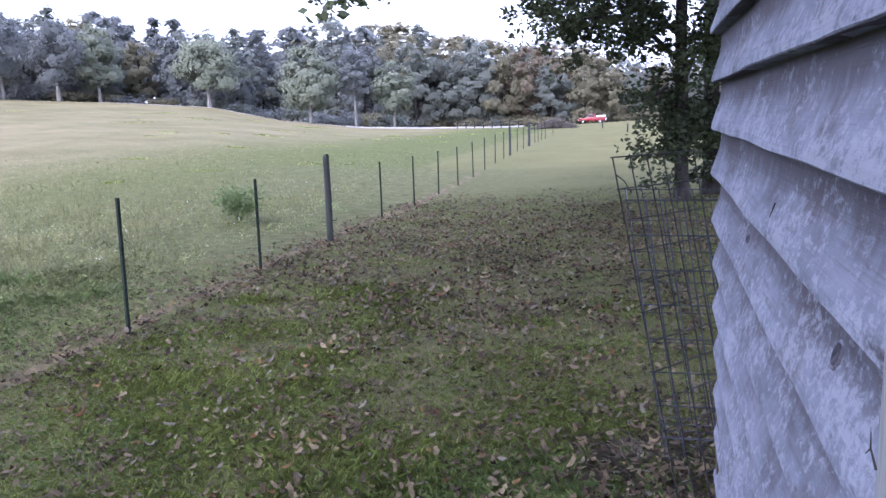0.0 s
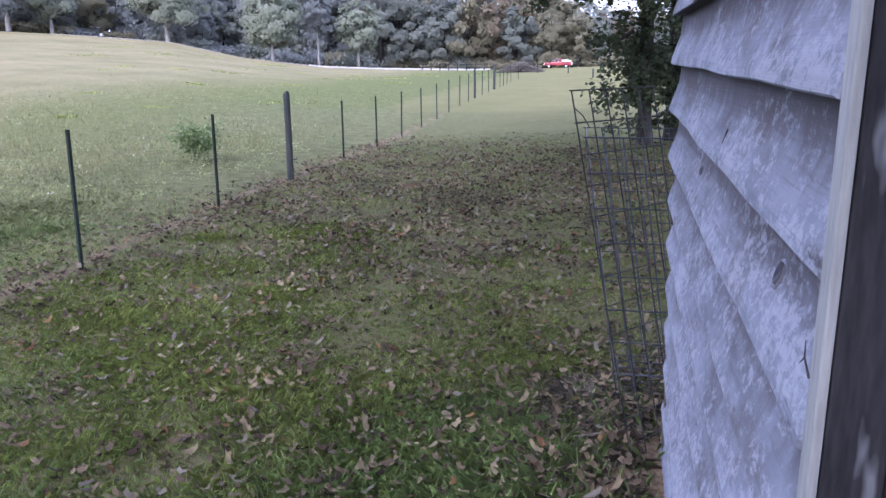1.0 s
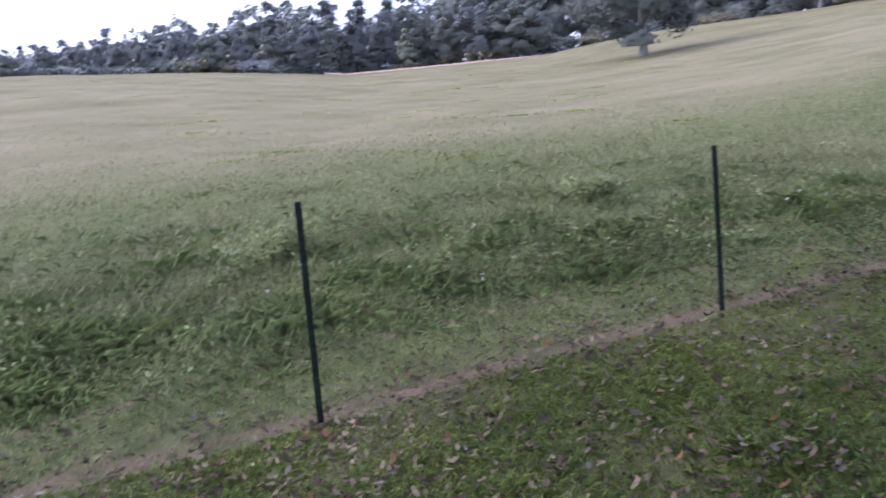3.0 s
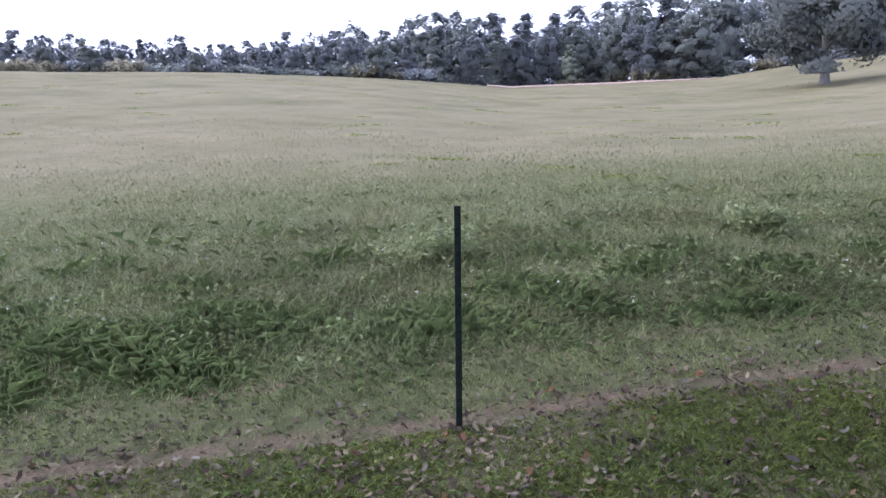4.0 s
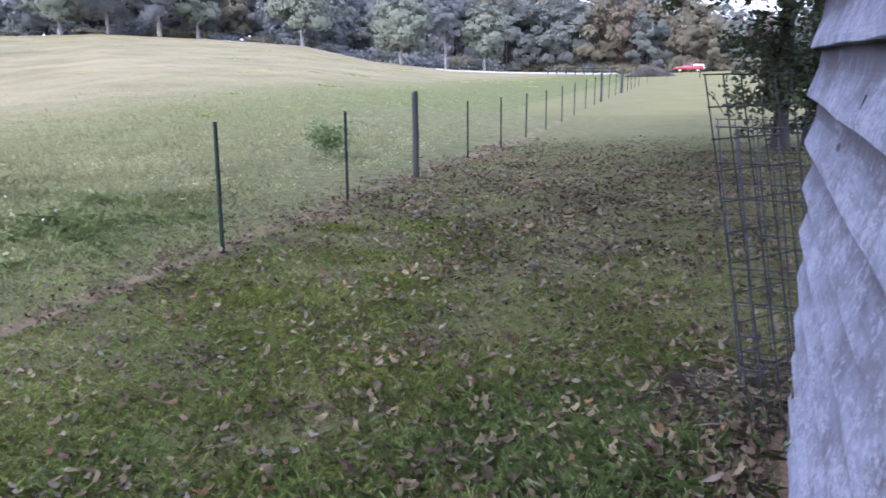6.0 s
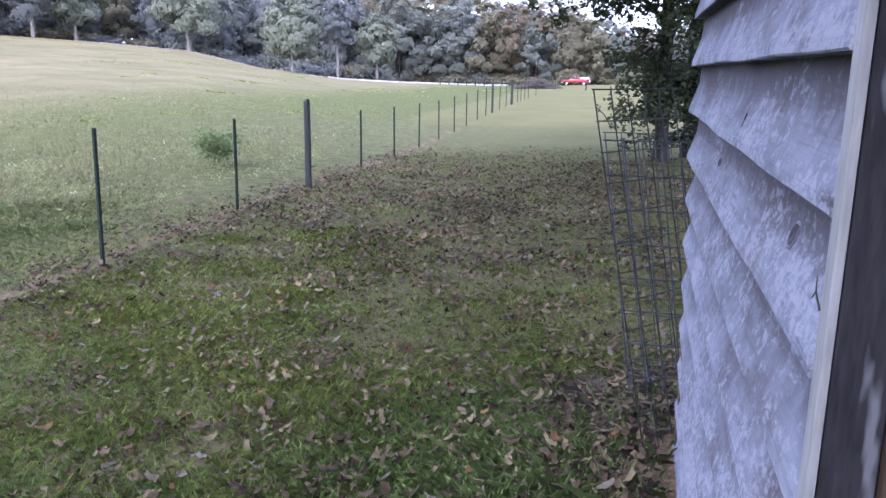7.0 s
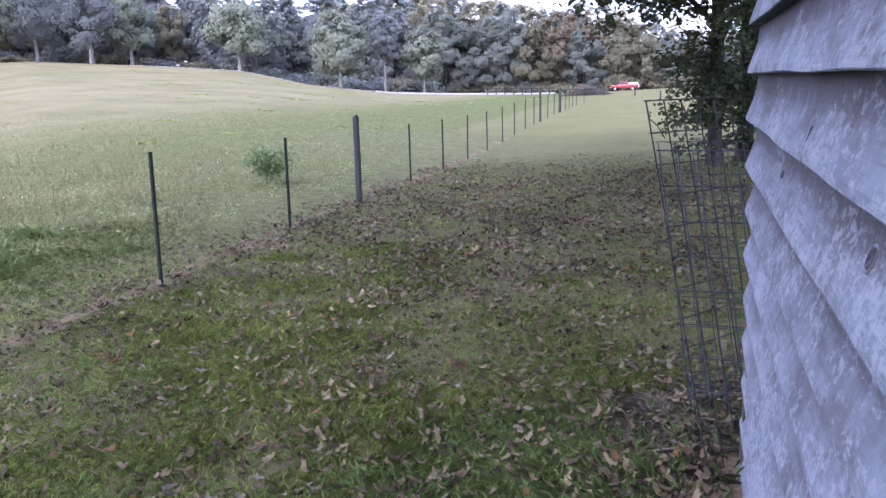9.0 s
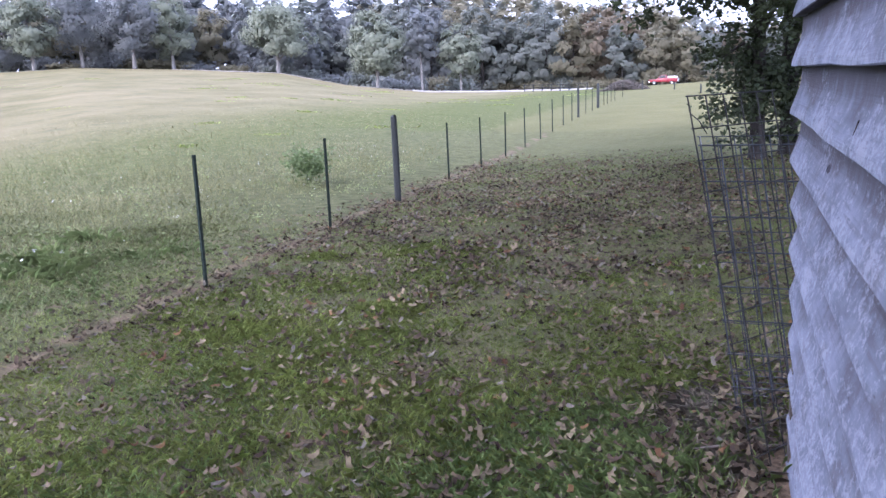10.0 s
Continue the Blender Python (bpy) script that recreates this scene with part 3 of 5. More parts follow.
def make_shed():
    rng = random.Random(3)
    wall = tagged(new("wall_shed_side"), "silver-grey weathered lap siding wall of a shed", "wall", kind="structure")
    core = box(bmesh.new(), WALL_X + 0.048, WALL_X + 0.10, WALL_Y0 + 0.01, WALL_Y1 - 0.005, -0.25, 2.62)
    for v in core.verts:
        v.co.x += wall_lean(v.co.y, v.co.z)
    part("wall_core", core, INTERIOR, wall)
    for k in range(-10, 7):
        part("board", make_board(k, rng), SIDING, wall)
    for y, z, ry, rz, tilt in ((1.141, 1.264, 0.020, 0.023, 0.0040), (2.15, 1.255, 0.03, 0.014, 0.0015)):
        ob = part("knot_rim", knot_mesh("knot_rim", ry, rz, SIDING), SIDING, wall)
        ob.matrix_basis = pose(WALL_X + tilt + wall_lean(y, z), y, z, 0, 17, 0)
        ob = part("knot", knot_mesh("knot", ry * 0.74, rz * 0.74, KNOT_GREY), KNOT_GREY, wall, "dark grey oval knot")
        ob.matrix_basis = pose(WALL_X + tilt - 0.0012 + wall_lean(y, z), y, z, 0, 17, 0)
    slot = part("crack", box(bmesh.new(), -0.001, 0.004, -0.0035, 0.0035, -0.015, 0.015, 0.0015), KNOT, wall, "dark split in a board")
    slot.matrix_basis = pose(WALL_X - 0.0120 + wall_lean(1.65, 1.388), 1.65, 1.388, 0, 17, 0)
    for _ in range(26):
        k = rng.randrange(-8, 6)
        nail = bmesh.new()
        bmesh.ops.create_uvsphere(nail, u_segments=8, v_segments=5, radius=0.0035)
        ob = part("nail_head", nail, WIRE_DARK, wall)
        y, z = rng.choice((0.90, 1.5, 2.1, 2.7, 3.07)) + rng.uniform(-0.02, 0.02), 1.5 + REVEAL * k + 0.05
        ob.matrix_basis = pose(WALL_X + 0.0005 + wall_lean(y, z), y, z)

    trim = tagged(new("trim"), "pale weathered corner strip, dark stained board and brown jamb at the shed corner", "trim", kind="structure")
    part("edge_strip", box(bmesh.new(), 0.2765, 0.2865, 0.803, 0.8345, -0.25, 2.60, 0.002), TRIM, trim, "pale grey edge strip")
    part("dark_board", box(bmesh.new(), 0.2880, 0.3425, 0.805, 0.834, -0.25, 2.60, 0.002), DARK_WOOD, trim, "dark stained board with bare patches")
    part("jamb_edge", box(bmesh.new(), 0.3445, 0.3630, 0.790, 0.834, -0.25, 2.60, 0.004), BROWN_WOOD, trim, "brown lumber edge board")
    part("jamb", box(bmesh.new(), 0.3655, 0.435, 0.794, 0.834, -0.25, 2.60, 0.004), BROWN_WOOD, trim, "brown lumber jamb with a dark knot")
    spl = bmesh.new()
    tube(spl, [(0, 0, 0), (-0.003, 0.012, 0.016), (-0.004, 0.010, 0.034)], [0.0015, 0.001, 0.0004], 5)
    tube(spl, [(-0.003, 0.012, 0.016), (-0.004, 0.024, 0.006)], [0.001, 0.0004], 5)
    ob = part("splinter", spl, WIRE_DARK, trim)
    ob.matrix_basis = pose(0.276, 0.832, 1.245)

    front = tagged(new("wall_shed_front"), "plain dark plank front wall of the shed", "wall", kind="structure")
    x = 0.437
    while x < 2.6:
        part("plank", box(bmesh.new(), x, x + 0.142, 0.800 + rng.uniform(0, 0.004), 0.83, -0.25, 2.60, 0.003), INTERIOR, front)
        x += 0.145
    part("wall_core", box(bmesh.new(), 0.437, 2.6, 0.835, 0.90, -0.25, 2.60), INTERIOR, front)
    back = new("wall_shed_back", bm_mesh("wall_shed_back", box(bmesh.new(), WALL_X + 0.03, 2.6, 3.03, 3.105, -0.25, 2.60), INTERIOR))
    tagged(back, "plain board back wall of the shed", "wall", kind="structure")
    far = new("wall_shed_far", bm_mesh("wall_shed_far", box(bmesh.new(), 2.605, 2.70, 0.80, 3.105, -0.25, 2.60), INTERIOR))
    tagged(far, "plain board far side wall of the shed", "wall", kind="structure")
    post = box(bmesh.new(), WALL_X + 0.012, WALL_X + 0.10, WALL_Y1 - 0.004, WALL_Y1 + 0.022, -0.25, 2.60, 0.003)
    for v in post.verts:
        v.co.x += wall_lean(v.co.y, v.co.z)
    part("corner_post", post, INTERIOR, wall)
    # unseen wall, added to keep light from behind off the jamb
    rear = new("wall_shade_rear", bm_mesh("wall_shade_rear", box(bmesh.new(), 0.10, 2.70, -1.50, -1.40, -0.25, 2.60), INTERIOR))
    tagged(rear, "unseen plain plank wall added behind to shade the shed jamb", "wall", kind="structure")
    # shed roof, run on unseen past the front wall to shade the jamb
    roof = bmesh.new()
    prof = []
    for i in range(49):
        xx = -0.02 + i * (2.87 / 48)
        prof.append((xx, 2.64 + 0.08 * (xx - 0.1) + (0.012 if i % 4 < 2 else 0.0)))
    top = [[roof.verts.new((xx, yy, zz + dz)) for xx, zz in prof] for yy in (-1.6, 3.30) for dz in (0.0, 0.012)]
    for i in range(48):
        roof.faces.new((top[1][i], top[1][i + 1], top[3][i + 1], top[3][i]))
        roof.faces.new((top[0][i], top[2][i], top[2][i + 1], top[0][i + 1]))
        roof.faces.new((top[0][i], top[0][i + 1], top[1][i + 1], top[1][i]))
        roof.faces.new((top[2][i], top[3][i], top[3][i + 1], top[2][i + 1]))
    tagged(new("roof", bm_mesh("roof", roof, ROOFING)), "corrugated metal shed roof, run on forward unseen to block light", "roof", kind="structure")


make_shed()


# ---- fence ----
def metal_post_mesh(h=1.38):
    """A steel T post with its face studs."""
    bm = bmesh.new()
    box(bm, -0.019, 0.019, -0.004, 0.001, -0.35, h)
    box(bm, -0.003, 0.003, 0.001, 0.032, -0.35, h)
    return bm_mesh("post", bm, POST_GREEN)


def stud_mesh(h=1.38):
    bm = bmesh.new()
    z = 0.03
    while z < h - 0.02:
        box(bm, -0.007, 0.007, -0.013, -0.0042, z, z + 0.016)
        z += 0.054
    return bm_mesh("studs", bm, POST_GREEN)


def wooden_post_mesh(h, r, seed):
    rng = random.Random(seed)
    bm = bmesh.new()
    zs = [-0.3, 0.0, 0.35, 0.8, h - 0.15, h - 0.012, h]
    rs = [r * 1.04, r * 1.03, r, r * 1.02, r * 0.97, r * 0.96, r * 0.86]
    tube(bm, [(rng.uniform(-0.006, 0.006), rng.uniform(-0.006, 0.006), z) for z in zs], rs, 16)
    return bm_mesh("post", bm, POST_WOOD, True)


def make_fence():
    rng = random.Random(11)
    first = tagged(new("metal_fence_post"), "dark green steel fence post standing in bare soil", "fence post", "fence posts along the yard")
    part("post", metal_post_mesh(), POST_GREEN, first)
    tagged(part("studs", stud_mesh(), POST_GREEN, first), kind="stuff")
    spots = [(-4.235, 0.41), (-4.672, 3.675), (-4.885, 6.74), (-5.362, 10.495), (-5.99, 17.9)]
    spots += [(float(fence_x(y)) + 0.02, y) for y in (21.07, 24.28, 27.6, 30.85, 33.92, 37.25, 40.35, 46.46, 50.0, 57.9, 60.6, 63.8, 67.7, 76.8)]
    spots += [(-3.90, -2.9), (-3.55, -6.1)]
    lean = {0: (0.6, 2.6), 1: (0.3, -0.6), 2: (0.2, 0.4)}
    for i, (x, y) in enumerate(spots):
        a, b = lean.get(i, (rng.uniform(-0.8, 0.8), rng.uniform(-0.8, 0.8)))
        m = pose(x, y, on_ground(x, y) - 0.005, a, b, 84 + rng.uniform(-8, 8))
        m = m @ Matrix.Diagonal((1, 1, {0: 0.985, 1: 0.95}.get(i, 1.0), 1))
        if i == 0:
            first.matrix_basis = m
        else:
            copy_thing(first, m)
    for x, y, h, r in ((-5.82, 14.256, 1.63, 0.062), (-7.16, 43.0, 1.55, 0.06), (-7.66, 53.6, 1.55, 0.085)):
        w = tagged(new("wooden_fence_post"), "round grey treated wooden fence post, thicker than its neighbours", "fence post", "wooden fence posts")
        w.matrix_basis = pose(x, y, on_ground(x, y) - 0.005, 0.3, -0.3, 30)
        part("post", wooden_post_mesh(h, r, int(y)), POST_WOOD, w)
        if y < 20:
            pin = bmesh.new()
            tube(pin, [(0.05, 0, 0.40), (0.13, -0.02, 0.40), (0.135, -0.02, 0.45)], [0.010, 0.010, 0.008], 6)
            part("hinge_pin", pin, WIRE_DARK, w, "dark iron gate pin")


make_fence()


# ---- wire cages beside the shed ----
def wire_panel(name, origin, across, up, wide, high, xs, zs, r, mat, parent, label=""):
    """A welded wire panel: uprights at xs, cross wires at zs, along the two directions."""
    o, a, u = Vector(origin), Vector(across).normalized(), Vector(up).normalized()
    nrm = a.cross(u)
    rim = bmesh.new()
    tube(rim, [o, o + u * high], [r, r], 5)
    tube(rim, [o + a * wide, o + a * wide + u * high], [r, r], 5)
    tube(rim, [o - a * 0.012 + u * high + nrm * r, o + a * (wide + 0.012) + u * high + nrm * r], [r * 0.9, r * 0.9], 5)
    panel = part(name, rim, mat, parent, label)
    for s in xs[1:-1]:
        part("wire", tube(bmesh.new(), [o + a * s, o + a * s + u * high], [r, r], 5), mat, panel)
    for z in zs[:-1]:
        part("wire", tube(bmesh.new(), [o - a * 0.012 + u * z + nrm * r, o + a * (wide + 0.012) + u * z + nrm * r], [r * 0.9, r * 0.9], 5), mat, panel)
    return panel


def make_cages():
    tall = tagged(new("tall_wire_cage"), "tall dark welded wire cage leaning beside the shed corner", "wire cage")
    base = (0.215, 2.99, on_ground(0.2, 3.0))
    up = Vector((-0.059, 2.959, 1.413)) - Vector(base)
    high = up.length
    cells = [0.0, 0.095, 0.19, 0.285, 0.38, 0.475]
    zs = [high - 0.114 * k for k in range(12, 0, -1)] + [high]
    d1 = Vector((0.62, 0.80, 0))
    wire_panel("front_panel", base, d1, up, 0.475, high, cells, zs, 0.0030, WIRE_DARK, tall)
    tie = bmesh.new()
    o = Vector(base) + up.normalized() * (high - 0.06)
    tube(tie, [o, o + Vector((0.03, 0.04, -0.03)), o + Vector((0.055, 0.07, -0.075))], [0.002] * 3, 5)
    part("loose_wire", tie, WIRE_DARK, tall)
    low = tagged(new("wire_crate"), "grey galvanised wire crate standing behind the tall cage", "wire cage")
    g = on_ground(0.2, 3.85)
    b = Vector((0.17, 3.83, g - 0.01))
    up2 = Vector((-0.03, 3.826, 1.166)) - b
    h2 = up2.length
    cells2 = [0.0, 0.083, 0.166, 0.249, 0.332, 0.415, 0.498]
    zs2 = [h2 - 0.165 * k for k in range(7, 0, -1)] + [h2]
    wire_panel("front_panel", b, (1, 0.02, 0), up2, 0.498, h2, cells2, zs2, 0.0042, WIRE, low)
    wire_panel("back_panel", b + Vector((-0.02, 0.5, 0)), (1, 0.02, 0), up2, 0.498, h2, cells2, zs2, 0.0028, WIRE, low)
    wire_panel("bottom_panel", b + Vector((0, 0, 0.03)), (1, 0.02, 0), (0, 1, 0.02), 0.498, 0.5, cells2, [0.0, 0.083, 0.166, 0.249, 0.332, 0.415, 0.5], 0.0034, WIRE, low)
    wire_panel("side_panel", b, (-0.04, 1, 0), up2, 0.5, h2, [0.0, 0.25, 0.5], zs2, 0.0028, WIRE, low)


make_cages()


# ---- small things by the shed ----
def make_tub():
    """A shallow plastic tub, open at the top, with a rolled rim."""
    bm = bmesh.new()
    prof = [(0.0, 0.012), (0.115, 0.012), (0.120, 0.02), (0.150, 0.075), (0.158, 0.083), (0.166, 0.077), (0.160, 0.067), (0.128, 0.004), (0.0, 0.0)]
    rings = []
    for r, z in prof:
        rings.append([bm.verts.new((max(r, 0.001) * math.cos(k * math.tau / 40), max(r, 0.001) * math.sin(k * math.tau / 40), z)) for k in range(40)])
    for a, b in zip(rings, rings[1:]):
        for k in range(40):
            bm.faces.new((a[k], a[(k + 1) % 40], b[(k + 1) % 40], b[k]))
    ob = new("plastic_tub", bm_mesh("plastic_tub", bm, PLASTIC, True))
    ob.matrix_basis = pose(0.13, 2.20, on_ground(0.13, 2.20) - 0.012, 2, -2, 0)
    return tagged(ob, "shallow off-white plastic tub on the ground against the shed", "tub")


make_tub()


def make_stick(name, x, y, length, turn, r, label):
    rng = random.Random(int(x * 100) + 7)
    bm = bmesh.new()
    pts, rad = [], []
    for i in range(8):
        s = length * (i / 7 - 0.5)
        px, py = x + math.cos(turn) * s + rng.uniform(-1, 1) * length * 0.02, y + math.sin(turn) * s + rng.uniform(-1, 1) * length * 0.02
        pts.append((px, py, on_ground(px, py) + r + 0.015 + (0.012 if i in (3, 4) else 0)))
        rad.append(r * (1 - 0.08 * i))
    tube(bm, pts, rad, 7)
    tube(bm, [pts[4], (pts[4][0] + 0.06, pts[4][1] + 0.07, pts[4][2] + 0.02)], [r * 0.6, r * 0.3], 5)
    return tagged(new(name, bm_mesh(name, bm, BRUSH, True)), label, "stick")


make_stick("fallen_stick", 0.12, 3.20, 0.75, 0.12, 0.006, "thin grey-brown fallen stick lying on leaf litter")
make_stick("fallen_stick", -0.10, 2.75, 0.45, 0.8, 0.005, "thin grey-brown fallen stick lying beside the cage")
make_stick("fallen_stick", 0.05, 3.6, 0.4, -0.5, 0.005, "thin grey-brown fallen stick lying on bare soil")


# ---- trees ----
def leaf_cloud(rng, centres, spread, count, size, flat=0.8, elongate=1.5):
    """Corners of many diamond leaves around the centres."""
    k = rng.integers(0, len(centres), count)
    p = centres[k] + rng.normal(0, 1, (count, 3)) * spread[k][:, None] * np.array([1, 1, flat])
    d = rng.normal(0, 1, (count, 3))
    d[:, 2] *= 0.6
    d /= np.linalg.norm(d, axis=1)[:, None]
    e = np.cross(d, rng.normal(0, 1, (count, 3)))
    e /= np.linalg.norm(e, axis=1)[:, None]
    s = size * rng.uniform(0.6, 1.35, count)[:, None]
    d, e = d * s * elongate * 0.5, e * s * 0.5
    up = np.cross(d, e)
    up /= np.linalg.norm(up, axis=1)[:, None] + 1e-9
    bend = up * s * 0.12
    return np.stack([p - d, p - e * 0.9 + bend, p + d, p + e * 0.9 + bend], 1)


def clump_leaves(rng, centres, radii, count, size, middle):
    """Leaf sprays lying on rounded clumps, facing out of the clump and out of the crown; corners and normals."""
    share = radii ** 2 / (radii ** 2).sum()
    k = rng.choice(len(centres), count, p=share)
    u = rng.normal(0, 1, (count, 3))
    u[:, 2] += 0.25
    u /= np.linalg.norm(u, axis=1)[:, None]
    p = centres[k] + u * (radii[k] * rng.uniform(0.35, 1.2, count))[:, None] * np.array([1, 1, 0.72])
    out = p - np.asarray(middle)
    out /= np.linalg.norm(out, axis=1)[:, None] + 1e-6
    n = 0.6 * u + out + rng.normal(0, 0.22, (count, 3))
    n /= np.linalg.norm(n, axis=1)[:, None]
    d = np.cross(n, rng.normal(0, 1, (count, 3)))
    d /= np.linalg.norm(d, axis=1)[:, None]
    e = np.cross(n, d)
    s = size * rng.uniform(0.55, 1.35, count)[:, None]
    d, e = d * s * 0.72, e * s * 0.48
    corners = np.stack([p - d, p - e, p + d, p + e], 1)
    n = 0.35 * u + out + rng.normal(0, 0.06, n.shape)
    n[:, 2] += 0.5
    n /= np.linalg.norm(n, axis=1)[:, None]
    return corners, np.repeat(n[:, None, :], 4, 1)


def tree_meshes(seed, height, radius, clear, trunk_r, leaves, leaf_size, leaf_mat, bark, shape="round", limbs=9):
    """Trunk with limbs, and a crown whose leaf clumps sit round the limbs' outer ends."""
    rng = np.random.default_rng(seed)
    bm = bmesh.new()
    top = height * 0.86
    lean = rng.normal(0, 0.02, 2) * height
    pts = [(lean[0] * t * t, lean[1] * t * t, top * t - (0.3 if t == 0 else 0)) for t in (0, 0.03, 0.12, 0.35, 0.6, 0.8, 1.0)]
    tube(bm, pts, [trunk_r * f for f in (1.5, 1.25, 1.0, 0.85, 0.6, 0.4, 0.12)], 9)
    centres, spread = [], []
    mid = (clear + height) / 2
    half = (height - clear) / 2
    for i in range(limbs):
        t = (i + rng.uniform(0.1, 0.9)) / limbs
        z0 = clear * 0.85 + t * (top - clear * 0.85) * 0.85
        a = i * 2.4 + rng.uniform(-0.5, 0.5)
        if shape == "cone":
            reach = radius * (1.05 - t) * rng.uniform(0.8, 1.1)
        elif shape == "wide":
            reach = radius * math.sqrt(max(0.12, 1 - (1.5 * t - 0.45) ** 2)) * rng.uniform(0.75, 1.1)
        else:
            reach = radius * math.sqrt(max(0.1, 1 - (2 * t - 0.9) ** 2)) * rng.uniform(0.75, 1.1)
        f = z0 / top
        s = Vector((lean[0] * f * f, lean[1] * f * f, z0))
        rise = rng.uniform(0.15, 0.45) * reach
        e = s + Vector((math.cos(a) * reach, math.sin(a) * reach, rise))
        m = s.lerp(e, 0.5) + Vector((0, 0, 0.08 * reach))
        r0 = trunk_r * (0.5 - 0.3 * f)
        tube(bm, [s, m, e], [r0, r0 * 0.6, r0 * 0.15], 6)
        for q in (0.45, 0.75, 1.0):
            c = s.lerp(e, q) + Vector(rng.normal(0, 0.09, 3) * radius)
            centres.append(c)
            spread.append(radius * rng.uniform(0.20, 0.34))
    n_shell = int(limbs * 3.2)
    for _ in range(n_shell):
        a, v = rng.uniform(0, math.tau), rng.uniform(-0.92, 1)
        w = math.sqrt(max(0.0, 1 - v * v))
        if shape == "cone":
            w = (1 - v) / 2 + 0.05
        q = rng.uniform(0.6, 1.02)
        centres.append(Vector((math.cos(a) * w * radius * q, math.sin(a) * w * radius * q, mid + v * half * rng.uniform(0.8, 1.02))))
        spread.append(radius * rng.uniform(0.15, 0.30))
    trunk = bm_mesh("trunk", bm, bark, True)
    cloud, facing = clump_leaves(rng, np.array([tuple(c) for c in centres]), np.array(spread), leaves, leaf_size, (0, 0, mid - 0.2 * half))
    cloud[:, :, 2] = np.maximum(cloud[:, :, 2], clear * 0.8)
    return trunk, quads_mesh("crown", cloud, 4, leaf_mat, facing)


def make_tree(name, label, group, meshes, place):
    ob = tagged(new(name), label, "tree", group)
    part("trunk", meshes[0], None, ob)
    part("crown", meshes[1], None, ob)
    ob.matrix_basis = place
    return ob


def place_tree(az, r, turn=0.0, scale=1.0):
    x, y = polar(az, r)
    return pose(x, y, on_ground(x, y) - 0.1, 0, 0, turn) @ Matrix.Scale(scale, 4)


def make_wood():
    rng = random.Random(21)
    kinds = [("green", HAZY_FOREST_LEAF[0], "round", 0), ("green", HAZY_FOREST_LEAF[0], "wide", 1), ("blue-green", HAZY_FOREST_LEAF[1], "round", 2), ("blue-green", HAZY_FOREST_LEAF[1], "cone", 3),
             ("olive", HAZY_FOREST_LEAF[2], "round", 4), ("olive", HAZY_FOREST_LEAF[2], "wide", 5), ("rust-tinged", HAZY_FOREST_LEAF[3], "round", 6)]
    stock = {}

    def source(i):
        word, mat, shape, seed = kinds[i % len(kinds)]
        front = i < len(kinds)
        t = tagged(new("forest_tree"), "tall leafy " + word + " tree " + ("at the front of" if front else "deep in") + " the dense wood", "tree", "trees of the wood")
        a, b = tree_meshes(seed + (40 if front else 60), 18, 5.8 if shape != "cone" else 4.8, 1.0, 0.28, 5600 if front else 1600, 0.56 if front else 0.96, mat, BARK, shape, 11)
        part("trunk", a, None, t)
        part("crown", b, None, t)
        return t

    def put(i, az, r, scale):
        m = place_tree(az, r, rng.uniform(0, 360), 1.0)
        s = Matrix.Diagonal((scale * rng.uniform(0.9, 1.15), scale * rng.uniform(0.9, 1.15), scale, 1))
        if i in stock:
            ob = copy_thing(stock[i], m)
        else:
            ob = stock[i] = source(i)
        ob.matrix_basis = m @ s

    # top of the wood, in degrees above eye level, round the view
    a_top = [-14, -4, 2, 5.7, 13.4, 22.7, 28.7, 32.3, 37, 42, 50, 60, 67, 73, 80.5, 88, 95, 104.5, 109, 118]
    e_top = [3.0, 3.0, 3.4, 4.7, 5.8, 6.3, 5.9, 6.3, 6.8, 7.3, 7.2, 6.8, 6.3, 5.8, 6.0, 5.5, 5.0, 5.8, 6.0, 6.0]
    for row, (back, part_of) in enumerate(((0, 0.84), (12, 1.0), (23, 1.02))):
        az = -14.0
        while az < 118:
            crest = float(np.interp(az, AZ, CREST))
            gap = 32 if az < 27 else 14 if az < 45 else 10
            if 48 < az < 62:
                gap = 22
            r = crest + gap + back + rng.uniform(-2.5, 2.5)
            x, y = polar(az, r)
            top = 1.58 + r * math.tan(radians(np.interp(az, a_top, e_top))) - on_ground(x, y)
            h = top * part_of * rng.uniform(0.84, 1.05)
            glimpse = 59.0 < az < 61.6 or (row < 1 and 47.5 < az < 50.5)
            if h > 4 and not glimpse:
                if az < 18:
                    i = rng.choice((0, 0, 1, 4, 4, 5, 6, 6, 5))
                elif az < 45:
                    i = rng.choice((0, 1, 2, 2, 3, 4))
                else:
                    i = rng.choice((0, 1, 2, 2, 2, 3))
                put(i + (0 if row == 0 else len(kinds)), az, r, h / 18.0)
            az += math.degrees(5.3 / r) * rng.uniform(0.75, 1.3)


make_wood()


